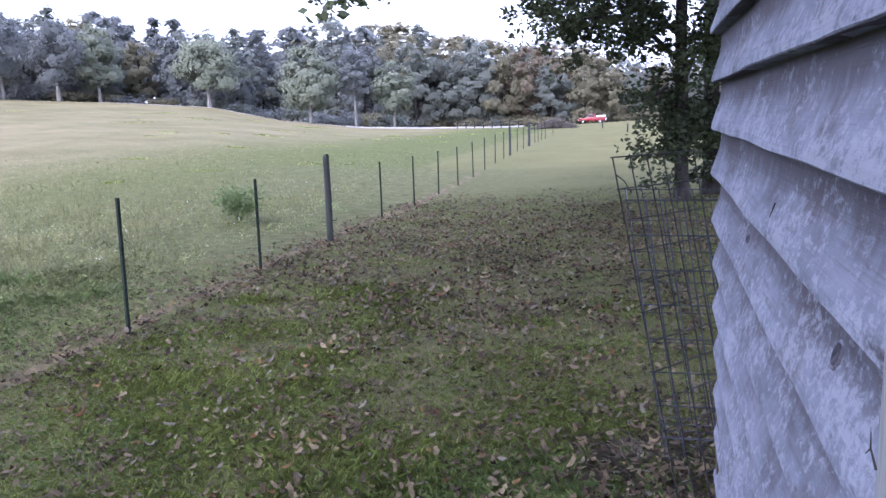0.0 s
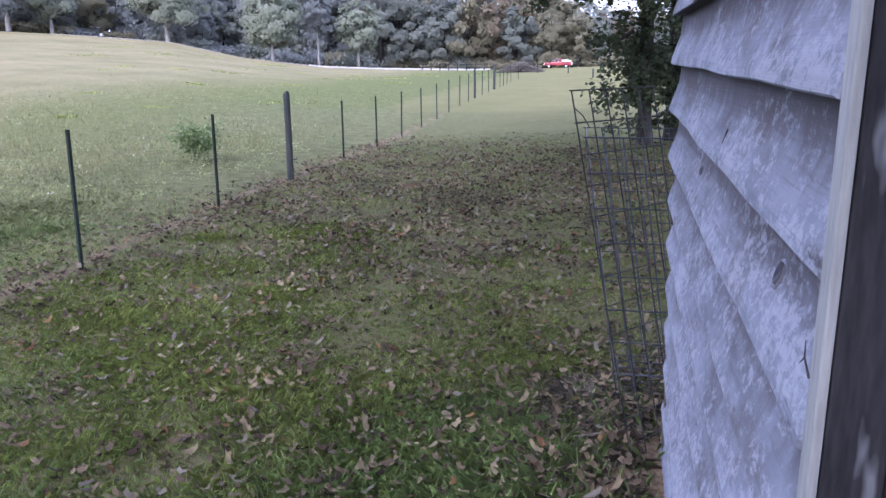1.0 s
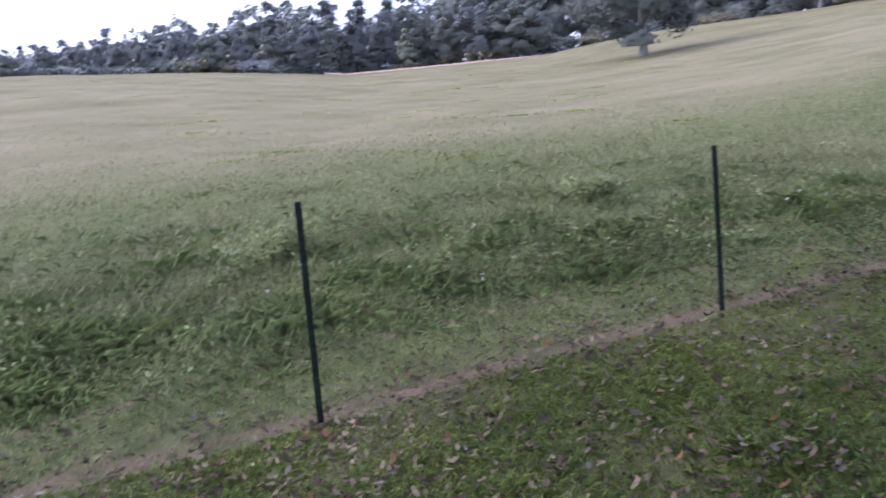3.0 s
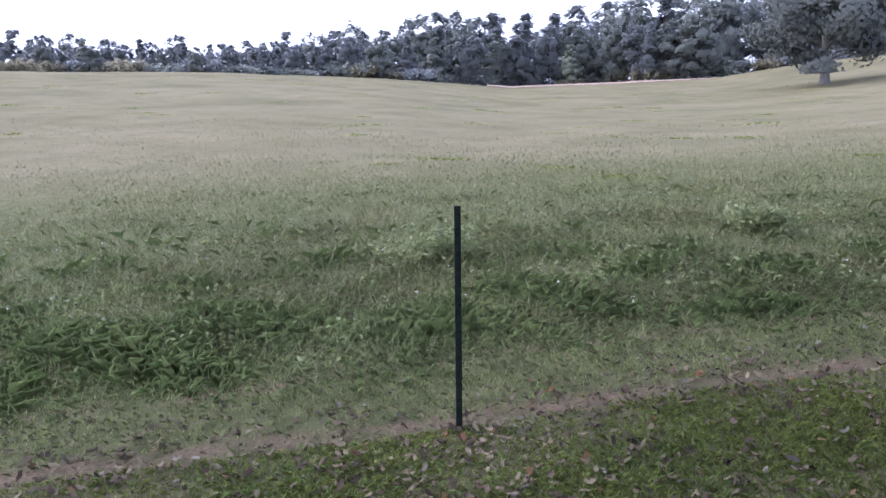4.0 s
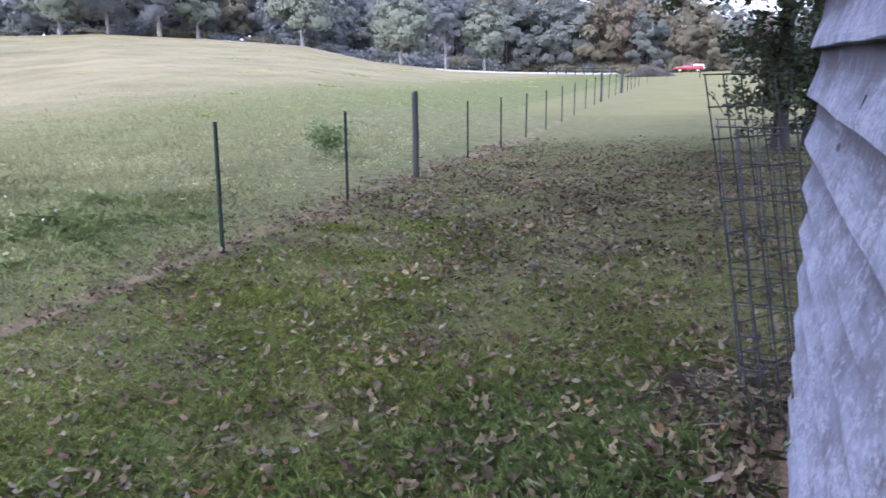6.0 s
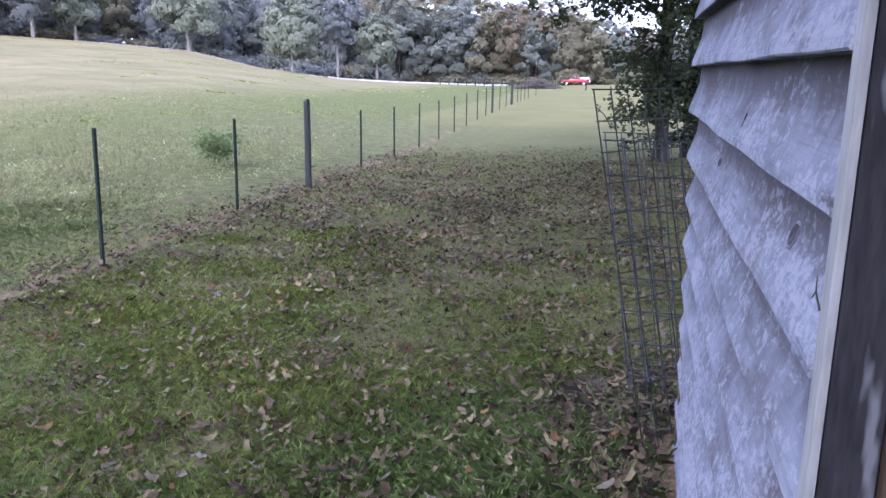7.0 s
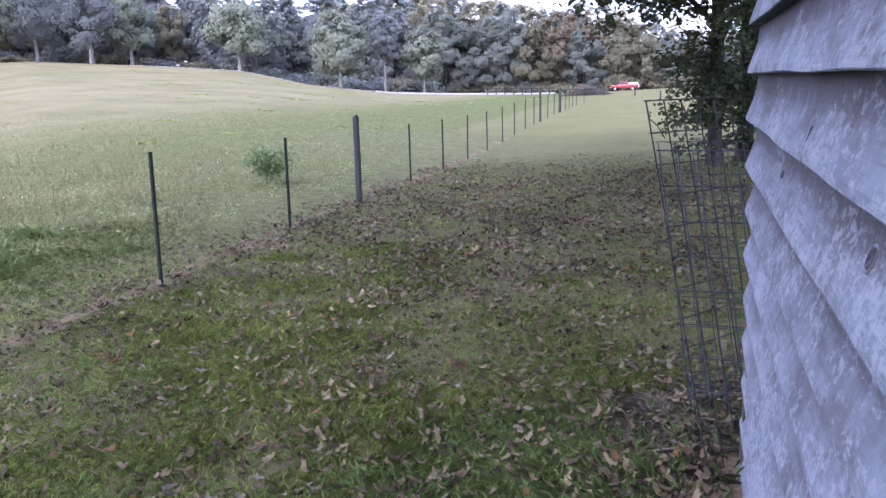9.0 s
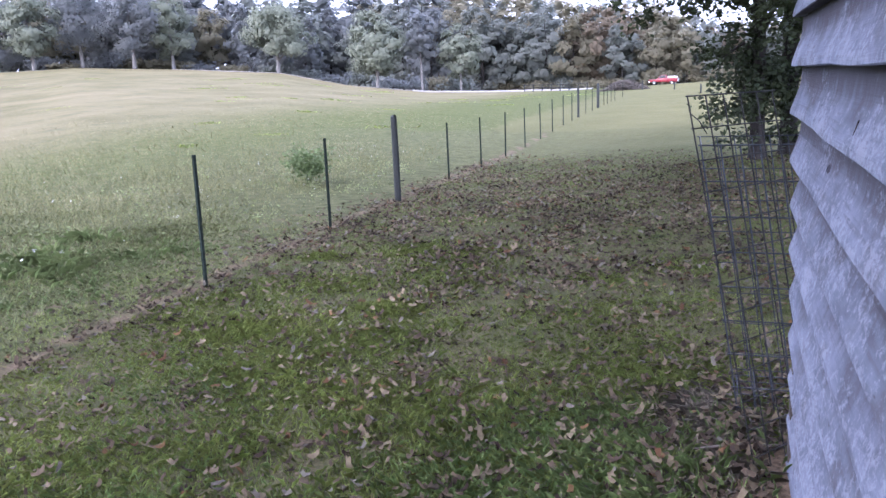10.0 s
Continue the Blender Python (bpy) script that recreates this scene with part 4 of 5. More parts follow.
def make_edge_trees():
    """Single trees that stand out before the wood."""
    green, olive, blue = EDGE_LEAF, EDGE_LEAF, HAZY_FOREST_LEAF[1]
    spec = [("broad pale-trunked oak at the edge of the hill pasture", 30.1, 151, 12.5, 6.0, 2.4, 0.34, green, "wide", 4500),
            ("rounded green tree beside the farm road", 23.4, 141, 12.8, 4.9, 2.2, 0.26, olive, "round", 4200),
            ("slender tree with a tall pale trunk by the road", 20.3, 143, 13.0, 2.6, 6.0, 0.24, blue, "round", 1800),
            ("green tree with a pale trunk before the wood", 17.6, 146, 12.0, 3.6, 3.0, 0.22, green, "round", 2600),
            ("leafy tree on the hill's edge", 39.3, 157, 13.5, 5.2, 2.4, 0.34, blue, "wide", 3600),
            ("leafy tree on the hill's edge", 36.9, 159, 13.5, 4.6, 2.6, 0.28, green, "round", 3200),
            ("leafy tree on the hill's edge", 42.4, 160, 15.0, 5.5, 2.8, 0.32, blue, "round", 3200),
            ("leafy tree with a pale trunk on the hill's edge", 45.2, 158, 13.0, 4.8, 2.6, 0.30, green, "round", 3200),
            ("broad dark oak standing alone in the pasture", 56.1, 106, 14.0, 6.8, 1.7, 0.50, LONE_LEAF, "wide", 8000),
            ("small pale conical tree at the wood's edge", 72.2, 158, 7.6, 2.3, 1.0, 0.16, olive, "cone", 1800)]
    for i, (label, az, r, h, rad, clear, tr, mat, shape, n) in enumerate(spec):
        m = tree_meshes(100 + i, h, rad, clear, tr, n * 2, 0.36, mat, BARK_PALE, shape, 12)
        make_tree("edge_tree", label, "single trees before the wood", m, place_tree(az, r, 40 * i))


make_edge_trees()


def make_bushes():
    rng = random.Random(5)
    src = []
    for i, mat in enumerate((HAZY_FOREST_LEAF[2], HAZY_FOREST_LEAF[0], HAZY_FOREST_LEAF[1])):
        g = np.random.default_rng(300 + i)
        c = g.normal(0, 1, (26, 3)) * (1.3, 1.3, 0.5) + (0, 0, 1.0)
        c[:, 2] = np.abs(c[:, 2])
        cloud = leaf_cloud(g, c, np.full(26, 0.42), 900, 0.40)
        cloud[:, :, 2] = np.maximum(cloud[:, :, 2], 0.0)
        bm = bmesh.new()
        for k in range(5):
            a = k * 1.26
            tube(bm, [(0, 0, -0.1), (math.cos(a) * 0.5, math.sin(a) * 0.5, 0.8), (math.cos(a), math.sin(a), 1.5)], [0.06, 0.04, 0.01], 5)
        b = tagged(new("edge_bush"), "low leafy bush at the foot of the wood", "bush", "bushes along the wood")
        part("stems", bm, BARK, b)
        part("leaves", quads_mesh("leaves", cloud, 4, mat), None, b)
        src.append([b, False])
    az = -10.0
    while az < 112:
        crest = float(np.interp(az, AZ, CREST))
        r = crest + (29 if az < 27 else 9) + rng.uniform(-1.5, 3)
        if 17 < az < 27:
            r = crest + 12 + rng.uniform(-1.5, 3)
        t = src[0 if az < 16 and rng.random() < 0.6 else rng.randrange(3)]
        m = place_tree(az, r, rng.uniform(0, 360))
        ob = t[0] if not t[1] else copy_thing(t[0], m)
        t[1] = True
        ob.matrix_basis = m @ Matrix.Diagonal((rng.uniform(0.9, 1.6), rng.uniform(0.9, 1.6), rng.uniform(0.7, 1.6), 1))
        az += math.degrees(4.2 / r) * rng.uniform(0.8, 1.3)


make_bushes()


def make_yard_oaks():
    """The two trunks beyond the shed, with low boughs and a canopy that shades the yard."""
    rng = np.random.default_rng(77)
    for n, (x, y, r, label) in enumerate(((0.85, 20.3, 0.155, "dark oak with low leafy boughs at the yard's edge"), (1.62, 21.6, 0.19, "thick dark oak behind the first at the yard's edge"))):
        g = on_ground(x, y)
        oak = tagged(new("yard_oak"), label, "tree", "oaks at the yard's edge")
        oak.matrix_basis = pose(x, y, g - 0.05)
        bm = bmesh.new()
        tube(bm, [(0, 0, -0.2), (0, 0, 0.12), (-0.02, 0, 0.6), (-0.04, 0, 2.0), (-0.10, 0, 4.2), (-0.05, 0.2, 7.0), (0.1, 0.3, 11.0)], [r * f for f in (1.7, 1.4, 1.08, 1.0, 0.9, 0.7, 0.25)], 14)
        part("trunk", bm, BARK, oak, smooth=True)
        boughs = []
        if n == 0:
            boughs = [((0, 0, 3.2), (-1.4, -1.2, 4.3), (-2.8, -2.2, 4.15)), ((0, 0, 3.8), (-1.6, -0.4, 5.0), (-3.4, -0.4, 4.7)), ((0, 0, 2.2), (-0.4, -0.3, 2.7), (-0.85, -0.4, 2.4)),
                      ((0, 0, 1.6), (-0.3, -0.2, 1.8), (-0.5, -0.3, 1.4)), ((0, 0, 4.8), (-1.5, -3.0, 6.2), (-3.0, -7.5, 5.6)), ((0, 0, 5.2), (1.0, -3.0, 6.4), (1.6, -8.0, 6.2)), ((0, 0, 2.9), (0.3, -1.2, 3.6), (0.5, -2.2, 3.7))]
        else:
            boughs = [((0, 0, 2.4), (1.2, -0.5, 3.2), (2.6, -1.2, 3.4)), ((0, 0, 3.4), (0.2, -1.6, 4.4), (-0.6, -3.0, 4.2)), ((0, 0, 1.5), (-0.4, -0.7, 2.0), (-0.7, -1.3, 1.7)), ((0, 0, 5.0), (2.0, 0, 6.2), (4.2, -0.5, 6.2)),
                      ((0, 0, 2.9), (0.7, -1.0, 3.7), (1.2, -1.8, 3.2))]
        centres, spread = [], []
        for a, m, e in boughs:
            a, m, e = Vector(a), Vector(m), Vector(e)
            bb = bmesh.new()
            tube(bb, [a, a.lerp(m, 0.5) + Vector((0, 0, 0.08)), m, m.lerp(e, 0.5), e], [0.075, 0.06, 0.045, 0.03, 0.01], 8)
            part("bough", bb, BARK, oak, smooth=True)
            for q in np.linspace(0.25, 1.0, 9):
                c = a.lerp(m, q * 2) if q < 0.5 else m.lerp(e, q * 2 - 1)
                for _ in range(8 if n == 0 and e.x < -2.5 and e.y > -3 else 3):
                    centres.append(tuple(c + Vector(rng.normal(0, 1, 3) * (0.30, 0.45, 0.30)) + Vector((0, 0, -0.12))))
                    spread.append(rng.uniform(0.08, 0.24))
        # suckers and hanging sprays round the foot of the trunk
        for _ in range(12 if n == 0 else 34):
            centres.append((rng.normal(-0.35 if n == 0 else 0.1, 0.32), rng.normal(0.3 if n == 0 else -0.3, 0.4), rng.uniform(0.25, 2.3)))
            spread.append(rng.uniform(0.07, 0.20))
        cloud = leaf_cloud(rng, np.array(centres), np.array(spread), 11500 if n == 0 else 9500, 0.088, 0.8, 1.6)
        part("low_leaves", quads_mesh("low_leaves", cloud, 4, OAK_LEAF), None, oak)
        # high canopy
        c = rng.normal(0, 1, (200, 3)) * (3.4, 4.2, 1.8) + (-0.5, -3.0, 9.0)
        c[:, 2] = np.maximum(c[:, 2], 6.4)
        cloud = leaf_cloud(rng, c, np.full(len(c), 0.55), 14000, 0.27, 0.8, 1.5)
        part("crown", quads_mesh("crown", cloud, 4, OAK_LEAF), None, oak)


make_yard_oaks()


def make_overhead_oak():
    """An oak beside the shed, out of sight but for its lowest hanging twig; its crown shades the yard."""
    rng = np.random.default_rng(5)
    x, y = 3.9, 6.5
    g = on_ground(x, y)
    oak = tagged(new("shade_oak"), "large oak beside the shed with boughs over the yard", "tree")
    oak.matrix_basis = pose(x, y, g - 0.05)
    bm = bmesh.new()
    tube(bm, [(0, 0, -0.2), (0, 0, 0.2), (0, 0, 2.0), (-0.2, 0, 5.0), (-0.4, 0, 8.0), (-0.3, 0.2, 12)], [0.5, 0.4, 0.32, 0.28, 0.2, 0.06], 14)
    for k in range(9):
        a = 2.0 + k * 0.42
        z = 4.5 + 0.5 * (k % 4)
        reach = 5.5 + (k % 3)
        tube(bm, [(-0.2, 0, z), (math.cos(a) * reach * 0.5, math.sin(a) * reach * 0.5, z + 1.3), (math.cos(a) * reach, math.sin(a) * reach, z + 1.6)], [0.14, 0.09, 0.02], 7)
    part("trunk", bm, BARK, oak, smooth=True)
    c = rng.normal(0, 1, (380, 3)) * (3.7, 4.2, 1.6) + (-5.0, -3.6, 9.0)
    c[:, 2] = np.maximum(c[:, 2], 6.2 + 0.1 * c[:, 1].clip(0, 6))
    cloud = leaf_cloud(rng, c, np.full(len(c), 0.6), 13000, 0.26, 0.7, 1.5)
    part("crown", quads_mesh("crown", cloud, 4, OAK_LEAF), None, oak)
    tx, ty = polar(20.0, 13.0)
    tz = 1.58 + 13.0 * math.tan(radians(7.9))
    tip = Vector((tx - x, ty - y, tz - g + 0.05))
    tw = bmesh.new()
    tube(tw, [(-4.5, 4.0, 6.4), tip.lerp(Vector((-4.5, 4.0, 6.4)), 0.5) + Vector((0, 0, 0.4)), tip], [0.03, 0.018, 0.004], 6)
    part("twig", tw, BARK, oak)
    c = np.array([tuple(tip + Vector(rng.normal(0, 1, 3) * (0.25, 0.25, 0.09)) + Vector((0, 0, 0.10))) for _ in range(10)])
    part("twig_leaves", quads_mesh("twig_leaves", leaf_cloud(rng, c, np.full(10, 0.09), 320, 0.06, 0.8, 1.6), 4, OAK_LEAF), None, oak)


make_overhead_oak()


# ---- far things by the road ----
def make_truck():
    """A red pickup truck with a pale tailgate end, seen from its side."""
    t = tagged(new("pickup_truck"), "red pickup truck with a pale rear standing on the far drive", "truck")
    bm = bmesh.new()
    box(bm, -2.7, 2.45, -0.93, 0.93, 0.50, 1.02, 0.10)
    box(bm, -2.72, -0.85, -0.92, 0.92, 1.0, 1.20, 0.07)
    part("body", bm, RED_PAINT, t)
    cab = bmesh.new()
    v = [cab.verts.new(p) for p in ((-0.75, -0.86, 1.2), (1.0, -0.86, 1.12), (0.35, -0.74, 1.78), (-0.55, -0.74, 1.80), (-0.75, 0.86, 1.2), (1.0, 0.86, 1.12), (0.35, 0.74, 1.78), (-0.55, 0.74, 1.80))]
    lowv = [cab.verts.new(p) for p in ((-0.82, -0.9, 1.0), (1.2, -0.9, 1.0), (-0.82, 0.9, 1.0), (1.2, 0.9, 1.0))]
    for f in ((0, 1, 2, 3), (7, 6, 5, 4), (3, 2, 6, 7), (1, 5, 6, 2), (0, 3, 7, 4)):
        cab.faces.new([v[i] for i in f])
    cab.faces.new((lowv[0], lowv[1], v[1], v[0]))
    cab.faces.new((lowv[3], lowv[2], v[4], v[5]))
    cab.faces.new((lowv[1], lowv[3], v[5], v[1]))
    cab.faces.new((lowv[2], lowv[0], v[0], v[4]))
    part("cab", cab, RED_PAINT, t)
    for s in (-1, 1):
        w = bmesh.new()
        vv = [w.verts.new(p) for p in ((-0.6, s * 0.872, 1.24), (0.85, s * 0.872, 1.20), (0.33, s * 0.772, 1.70), (-0.5, s * 0.772, 1.72))]
        w.faces.new(vv)
        r = bmesh.ops.solidify(w, geom=w.faces[:], thickness=0.012)
        part("side_window", w, GLASS, t, "dark side window")
    w = bmesh.new()
    w.faces.new([w.verts.new(p) for p in ((1.0, -0.78, 1.2), (1.0, 0.78, 1.2), (0.42, 0.68, 1.74), (0.42, -0.68, 1.74))])
    bmesh.ops.solidify(w, geom=w.faces[:], thickness=0.012)
    part("windscreen", w, GLASS, t)
    part("load_cover", box(bmesh.new(), -2.6, -0.9, -0.8, 0.8, 1.205, 1.50, 0.08), WHITE_PAINT, t, "white load in the bed")
    part("front_bumper", box(bmesh.new(), 2.42, 2.60, -0.9, 0.9, 0.45, 0.68, 0.04), CHROME, t)
    part("rear_bumper", box(bmesh.new(), -2.88, -2.70, -0.9, 0.9, 0.48, 0.70, 0.04), CHROME, t)
    part("tailgate", box(bmesh.new(), -2.76, -2.72, -0.8, 0.8, 0.72, 1.18, 0.01), WHITE_PAINT, t, "pale tailgate")
    for s in (-1, 1):
        part("headlight", box(bmesh.new(), 2.44, 2.475, s * 0.72 - 0.14, s * 0.72 + 0.14, 0.76, 0.94, 0.02), WHITE_PAINT, t)
        for x in (-1.7, 1.55):
            wheel = part("wheel", tube(bmesh.new(), [(x, s * 0.72, 0.38), (x, s * 0.94, 0.38)], [0.24, 0.24], 20), CHROME, t)
            ty = bmesh.new()
            tube(ty, [(x, s * 0.70, 0.38), (x, s * 0.73, 0.38), (x, s * 0.90, 0.38), (x, s * 0.93, 0.38)], [0.33, 0.38, 0.38, 0.33], 24)
            part("tyre", ty, RUBBER, wheel)
    x, y = polar(3.85, 140)
    t.matrix_basis = pose(x, y, on_ground(x, y), 0, 0, 176) @ Matrix.Scale(0.87, 4)


make_truck()


def make_far_clutter():
    rng = random.Random(8)
    rail = tagged(new("rail_fence"), "low grey wooden rail fence beside the farm road", "fence")
    prev = None
    for az in np.linspace(13.2, 8.9, 8):
        x, y = polar(az, 131)
        z = on_ground(x, y)
        part("post", box(bmesh.new(), x - 0.07, x + 0.07, y - 0.07, y + 0.07, z - 0.2, z + 1.15, 0.01), POST_WOOD, rail)
        if prev:
            for h in (0.55, 1.0):
                bm = bmesh.new()
                tube(bm, [(prev[0], prev[1] - 0.1, prev[2] + h), (x, y - 0.1, z + h)], [0.05, 0.05], 6)
                part("rail", bm, POST_WOOD, rail)
        prev = (x, y, z)
    heap = tagged(new("brush_pile"), "low dark heap of cut brush beside the drive", "brush pile")
    sticks = bmesh.new()
    for _ in range(420):
        az, r = rng.gauss(6.4, 0.62), rng.uniform(108, 112)
        x, y = polar(az, r)
        h = max(0.05, 1.25 * math.exp(-((az - 6.4) / 1.0) ** 2) * rng.random())
        z = on_ground(x, y) + h
        a, l = rng.uniform(0, math.tau), rng.uniform(0.4, 1.4)
        d = Vector((math.cos(a) * l, math.sin(a) * l * 0.4, rng.uniform(-0.25, 0.3)))
        tube(sticks, [Vector((x, y, z)) - d, Vector((x, y, z)) + d], [0.035, 0.015], 4)
    part("branches", sticks, BRUSH, heap)
    for az, r, h in ((1.4, 75, 0.75), (5.2, 104, 1.2), (3.1, 96, 0.6)):
        x, y = polar(az, r)
        p = tagged(new("marker_post"), "short grey wooden marker post in the far lawn", "post", "marker posts")
        p.matrix_basis = pose(x, y, on_ground(x, y) - 0.02)
        part("post", wooden_post_mesh(h, 0.07, int(r)), POST_WOOD, p)


make_far_clutter()


# ---- weeds, grass and fallen leaves ----
def blades(rng, x, y, height, width, lean, simple=False):
    """Corners of grass blades: bent, with five corners, or plain slivers with three."""
    n = len(x)
    z = ground_z(x, y) - 0.006
    base = np.stack([x, y, z], -1)
    a = rng.uniform(0, math.tau, n)
    out = np.stack([np.cos(a), np.sin(a), np.zeros(n)], -1)
    side = np.stack([-np.sin(a), np.cos(a), np.zeros(n)], -1) * (width * rng.uniform(0.6, 1.3, n))[:, None]
    h = height * rng.uniform(0.5, 1.35, n)
    k = lean * rng.uniform(0.2, 1.4, n)
    up = np.array([0, 0, 1.0])
    mid = base + up * (h * 0.55)[:, None] + out * (h * k * 0.3)[:, None]
    tip = base + up * (h * np.maximum(0.3, 1 - 0.32 * k))[:, None] + out * (h * k)[:, None]
    if simple:
        return np.stack([base - side, base + side, tip], 1)
    return np.stack([base - side, base + side, mid + side * 0.7, tip, mid - side * 0.7], 1)


def scatter(rng, n, x0, x1, y0, y1):
    return rng.uniform(x0, x1, n), rng.uniform(y0, y1, n)


def clumped(x, y, f, seed):
    return 0.5 + 0.5 * np.sin(x * f + seed + 1.3 * np.sin(y * f * 0.7)) * np.sin(y * f * 0.9 + 2 * seed + 1.1 * np.sin(x * f * 0.6))


def make_grass():
    rng = np.random.default_rng(9)
    # mown lawn of the yard
    for n, x0, x1, y0, y1, h, w, simple in ((200000, -5.2, 0.5, -3.0, 7.5, 0.036, 0.0018, False), (180000, -6.2, 3.0, 4.5, 13, 0.036, 0.0042, True), (110000, -6.8, 3.5, 13, 26, 0.038, 0.008, True)):
        x, y = scatter(rng, n, x0, x1, y0, y1)
        off = x - fence_x(y)
        thin = np.exp(-((x + 1.4) / 1.5) ** 2 - ((y - 10) / 6) ** 2) * 0.5 + 0.92 * np.exp(-((x - 0.15) / 0.75) ** 2 - ((y - 3.0) / 1.6) ** 2)
        keep = (off > 0.02) & (rng.random(n) < (0.4 + 0.7 * clumped(x, y, 3.1, 1.0)) * (1 - thin) * (smooth_step(26, 15, y) if simple else smooth_step(7.5, 4.5, y))) & ~((x > 0.27) & (y > 0.75) & (y < 3.15))
        x, y = x[keep], y[keep]
        b = blades(rng, x, y, h * (0.7 + 0.7 * clumped(x, y, 2.3, 4.0)), w, 0.95, simple)
        tagged(new("lawn_grass", quads_mesh("lawn_grass", b, 3 if simple else 5, LAWN_BLADE if simple else NEAR_BLADE)), "short uneven green lawn grass", "grass", kind="stuff")
    # lusher tufts near the shed
    sets = []
    for cx, cy, rad, n, h in ((-0.55, 2.9, 0.42, 4200, 0.085), (-0.95, 3.4, 0.4, 2800, 0.07), (-2.5, 2.6, 0.45, 2600, 0.06), (-3.2, 4.2, 0.5, 2200, 0.06), (-0.4, 3.6, 0.35, 2000, 0.075), (-1.5, 2.3, 0.4, 2000, 0.07),
                              (-2.6, 7.4, 0.6, 500, 0.06), (-0.15, 2.45, 0.2, 900, 0.10), (-2.9, 1.0, 0.5, 2400, 0.06), (-3.4, -0.4, 0.5, 2000, 0.06)):
        x, y = rng.normal(cx, rad * 0.9, n), rng.normal(cy, rad * 0.9, n)
        keep = rng.random(n) < 0.15 + 0.8 * clumped(x, y, 6.0, 2.0)
        x, y = x[keep], y[keep]
        sets.append(blades(rng, x, y, h * 0.85, 0.0017, 0.8))
    tall = []
    for _ in range(34):
        cx, cy = rng.uniform(-4.6, -0.3), rng.uniform(1.6, 9.0)
        if cx < float(fence_x(cy)) + 0.4:
            continue
        n, rad = int(rng.integers(350, 900)), rng.uniform(0.12, 0.34)
        tall.append(blades(rng, rng.normal(cx, rad * 1.3, n), rng.normal(cy, rad, n), rng.uniform(0.045, 0.075), 0.0017, 0.8))
    tagged(new("lawn_tufts", quads_mesh("lawn_tufts", np.concatenate(tall), 5, NEAR_BLADE)), "taller bright green tufts scattered through the lawn", "grass", kind="stuff")
    tagged(new("lush_grass", quads_mesh("lush_grass", np.concatenate(sets), 5, LUSH_BLADE)), "lush darker green grass tufts and clover", "grass", kind="stuff")
    # strip along the fence and weeds of the near pasture
    n = 110000
    y = rng.uniform(-6, 32, n)
    off = -rng.gamma(1.5, 5.4, n) - 0.12
    x = fence_x(y) + off
    c = clumped(x, y, 1.3, 2.0)
    h = (0.05 + 0.20 * smooth_step(0.8, 3.5, -off)) * (0.5 + 0.8 * c)
    keep = rng.random(n) < (0.45 + 0.5 * c) * (0.22 + 0.78 * smooth_step(1.0, 3.5, -off)) * smooth_step(32, 12, y)
    b = blades(rng, x[keep], y[keep], h[keep], 0.0045, 1.0, True)
    tagged(new("pasture_weeds", quads_mesh("pasture_weeds", b, 3, WEED_BLADE)), "tangled green weeds and grass behind the fence", "grass", kind="stuff")
    # rank growth nearest the fence
    n = 60000
    y = rng.uniform(-5, 13, n)
    off = -rng.gamma(2.0, 3.2, n) - 0.4
    x = fence_x(y) + off
    c = clumped(x, y, 1.1, 5.0)
    keep = rng.random(n) < (0.4 + 0.25 * c) * smooth_step(0.4, 2.0, -off) * smooth_step(13, 4, y)
    b = blades(rng, x[keep], y[keep], 0.06 + 0.18 * c[keep], 0.0046, 0.9, True)
    tagged(new("rank_weeds", quads_mesh("rank_weeds", b, 3, TALL_WEED)), "rank green weeds in uneven clumps beyond the fence", "weeds", kind="stuff")
    n = 120000
    y = rng.uniform(-5, 14, n)
    off = -rng.gamma(1.4, 2.9, n) - 0.12
    x = fence_x(y) + off
    c = clumped(x, y, 1.4, 2.5)
    keep = rng.random(n) < (0.45 + 0.4 * c) * smooth_step(14, 5, y)
    h = (0.038 + 0.055 * c * smooth_step(0.6, 2.6, -off))[keep]
    b = blades(rng, x[keep], y[keep], h, 0.0032, 1.0)
    tagged(new("rank_weeds", quads_mesh("rank_weeds", b, 5, WEED_BODY)), "broad-bladed dark green weeds in clumps beyond the fence", "weeds", kind="stuff")
    # short grass of the strip just behind the fence
    n = 70000
    y = rng.uniform(-5, 13, n)
    off = -0.12 - rng.gamma(1.6, 0.9, n)
    x = fence_x(y) + off
    rut = np.exp(-((off + 1.15 + 0.1 * np.sin(y * 0.8)) / 0.13) ** 2)
    keep = rng.random(n) < (0.35 + 0.6 * clumped(x, y, 3.3, 2.0)) * (1 - 0.8 * rut) * smooth_step(13, 5, y)
    b = blades(rng, x[keep], y[keep], 0.028 + 0.03 * clumped(x[keep], y[keep], 2.0, 1.0), 0.0026, 0.9, True)
    tagged(new("verge_grass", quads_mesh("verge_grass", b, 3, NEAR_BLADE)), "short green grass along the pasture side of the fence", "grass", kind="stuff")
    # thick dark tufts close behind the fence
    n = 42000
    y = rng.uniform(-6, 9, n)
    off = -0.7 - rng.gamma(1.7, 1.3, n)
    x = fence_x(y) + off
    c = clumped(x, y, 2.6, 1.5)
    keep = rng.random(n) < (0.3 + 0.5 * smooth_step(0.2, 0.9, c)) * (0.35 + 0.65 * smooth_step(5.5, -0.5, y))
    b = blades(rng, x[keep], y[keep], 0.05 + 0.15 * c[keep] * smooth_step(0.5, 2.0, -off[keep]), 0.0036, 1.0)
    tagged(new("grass_tufts", quads_mesh("grass_tufts", b, 5, TUFT_BLADE)), "thick dark green grass tufts behind the fence", "grass", kind="stuff")
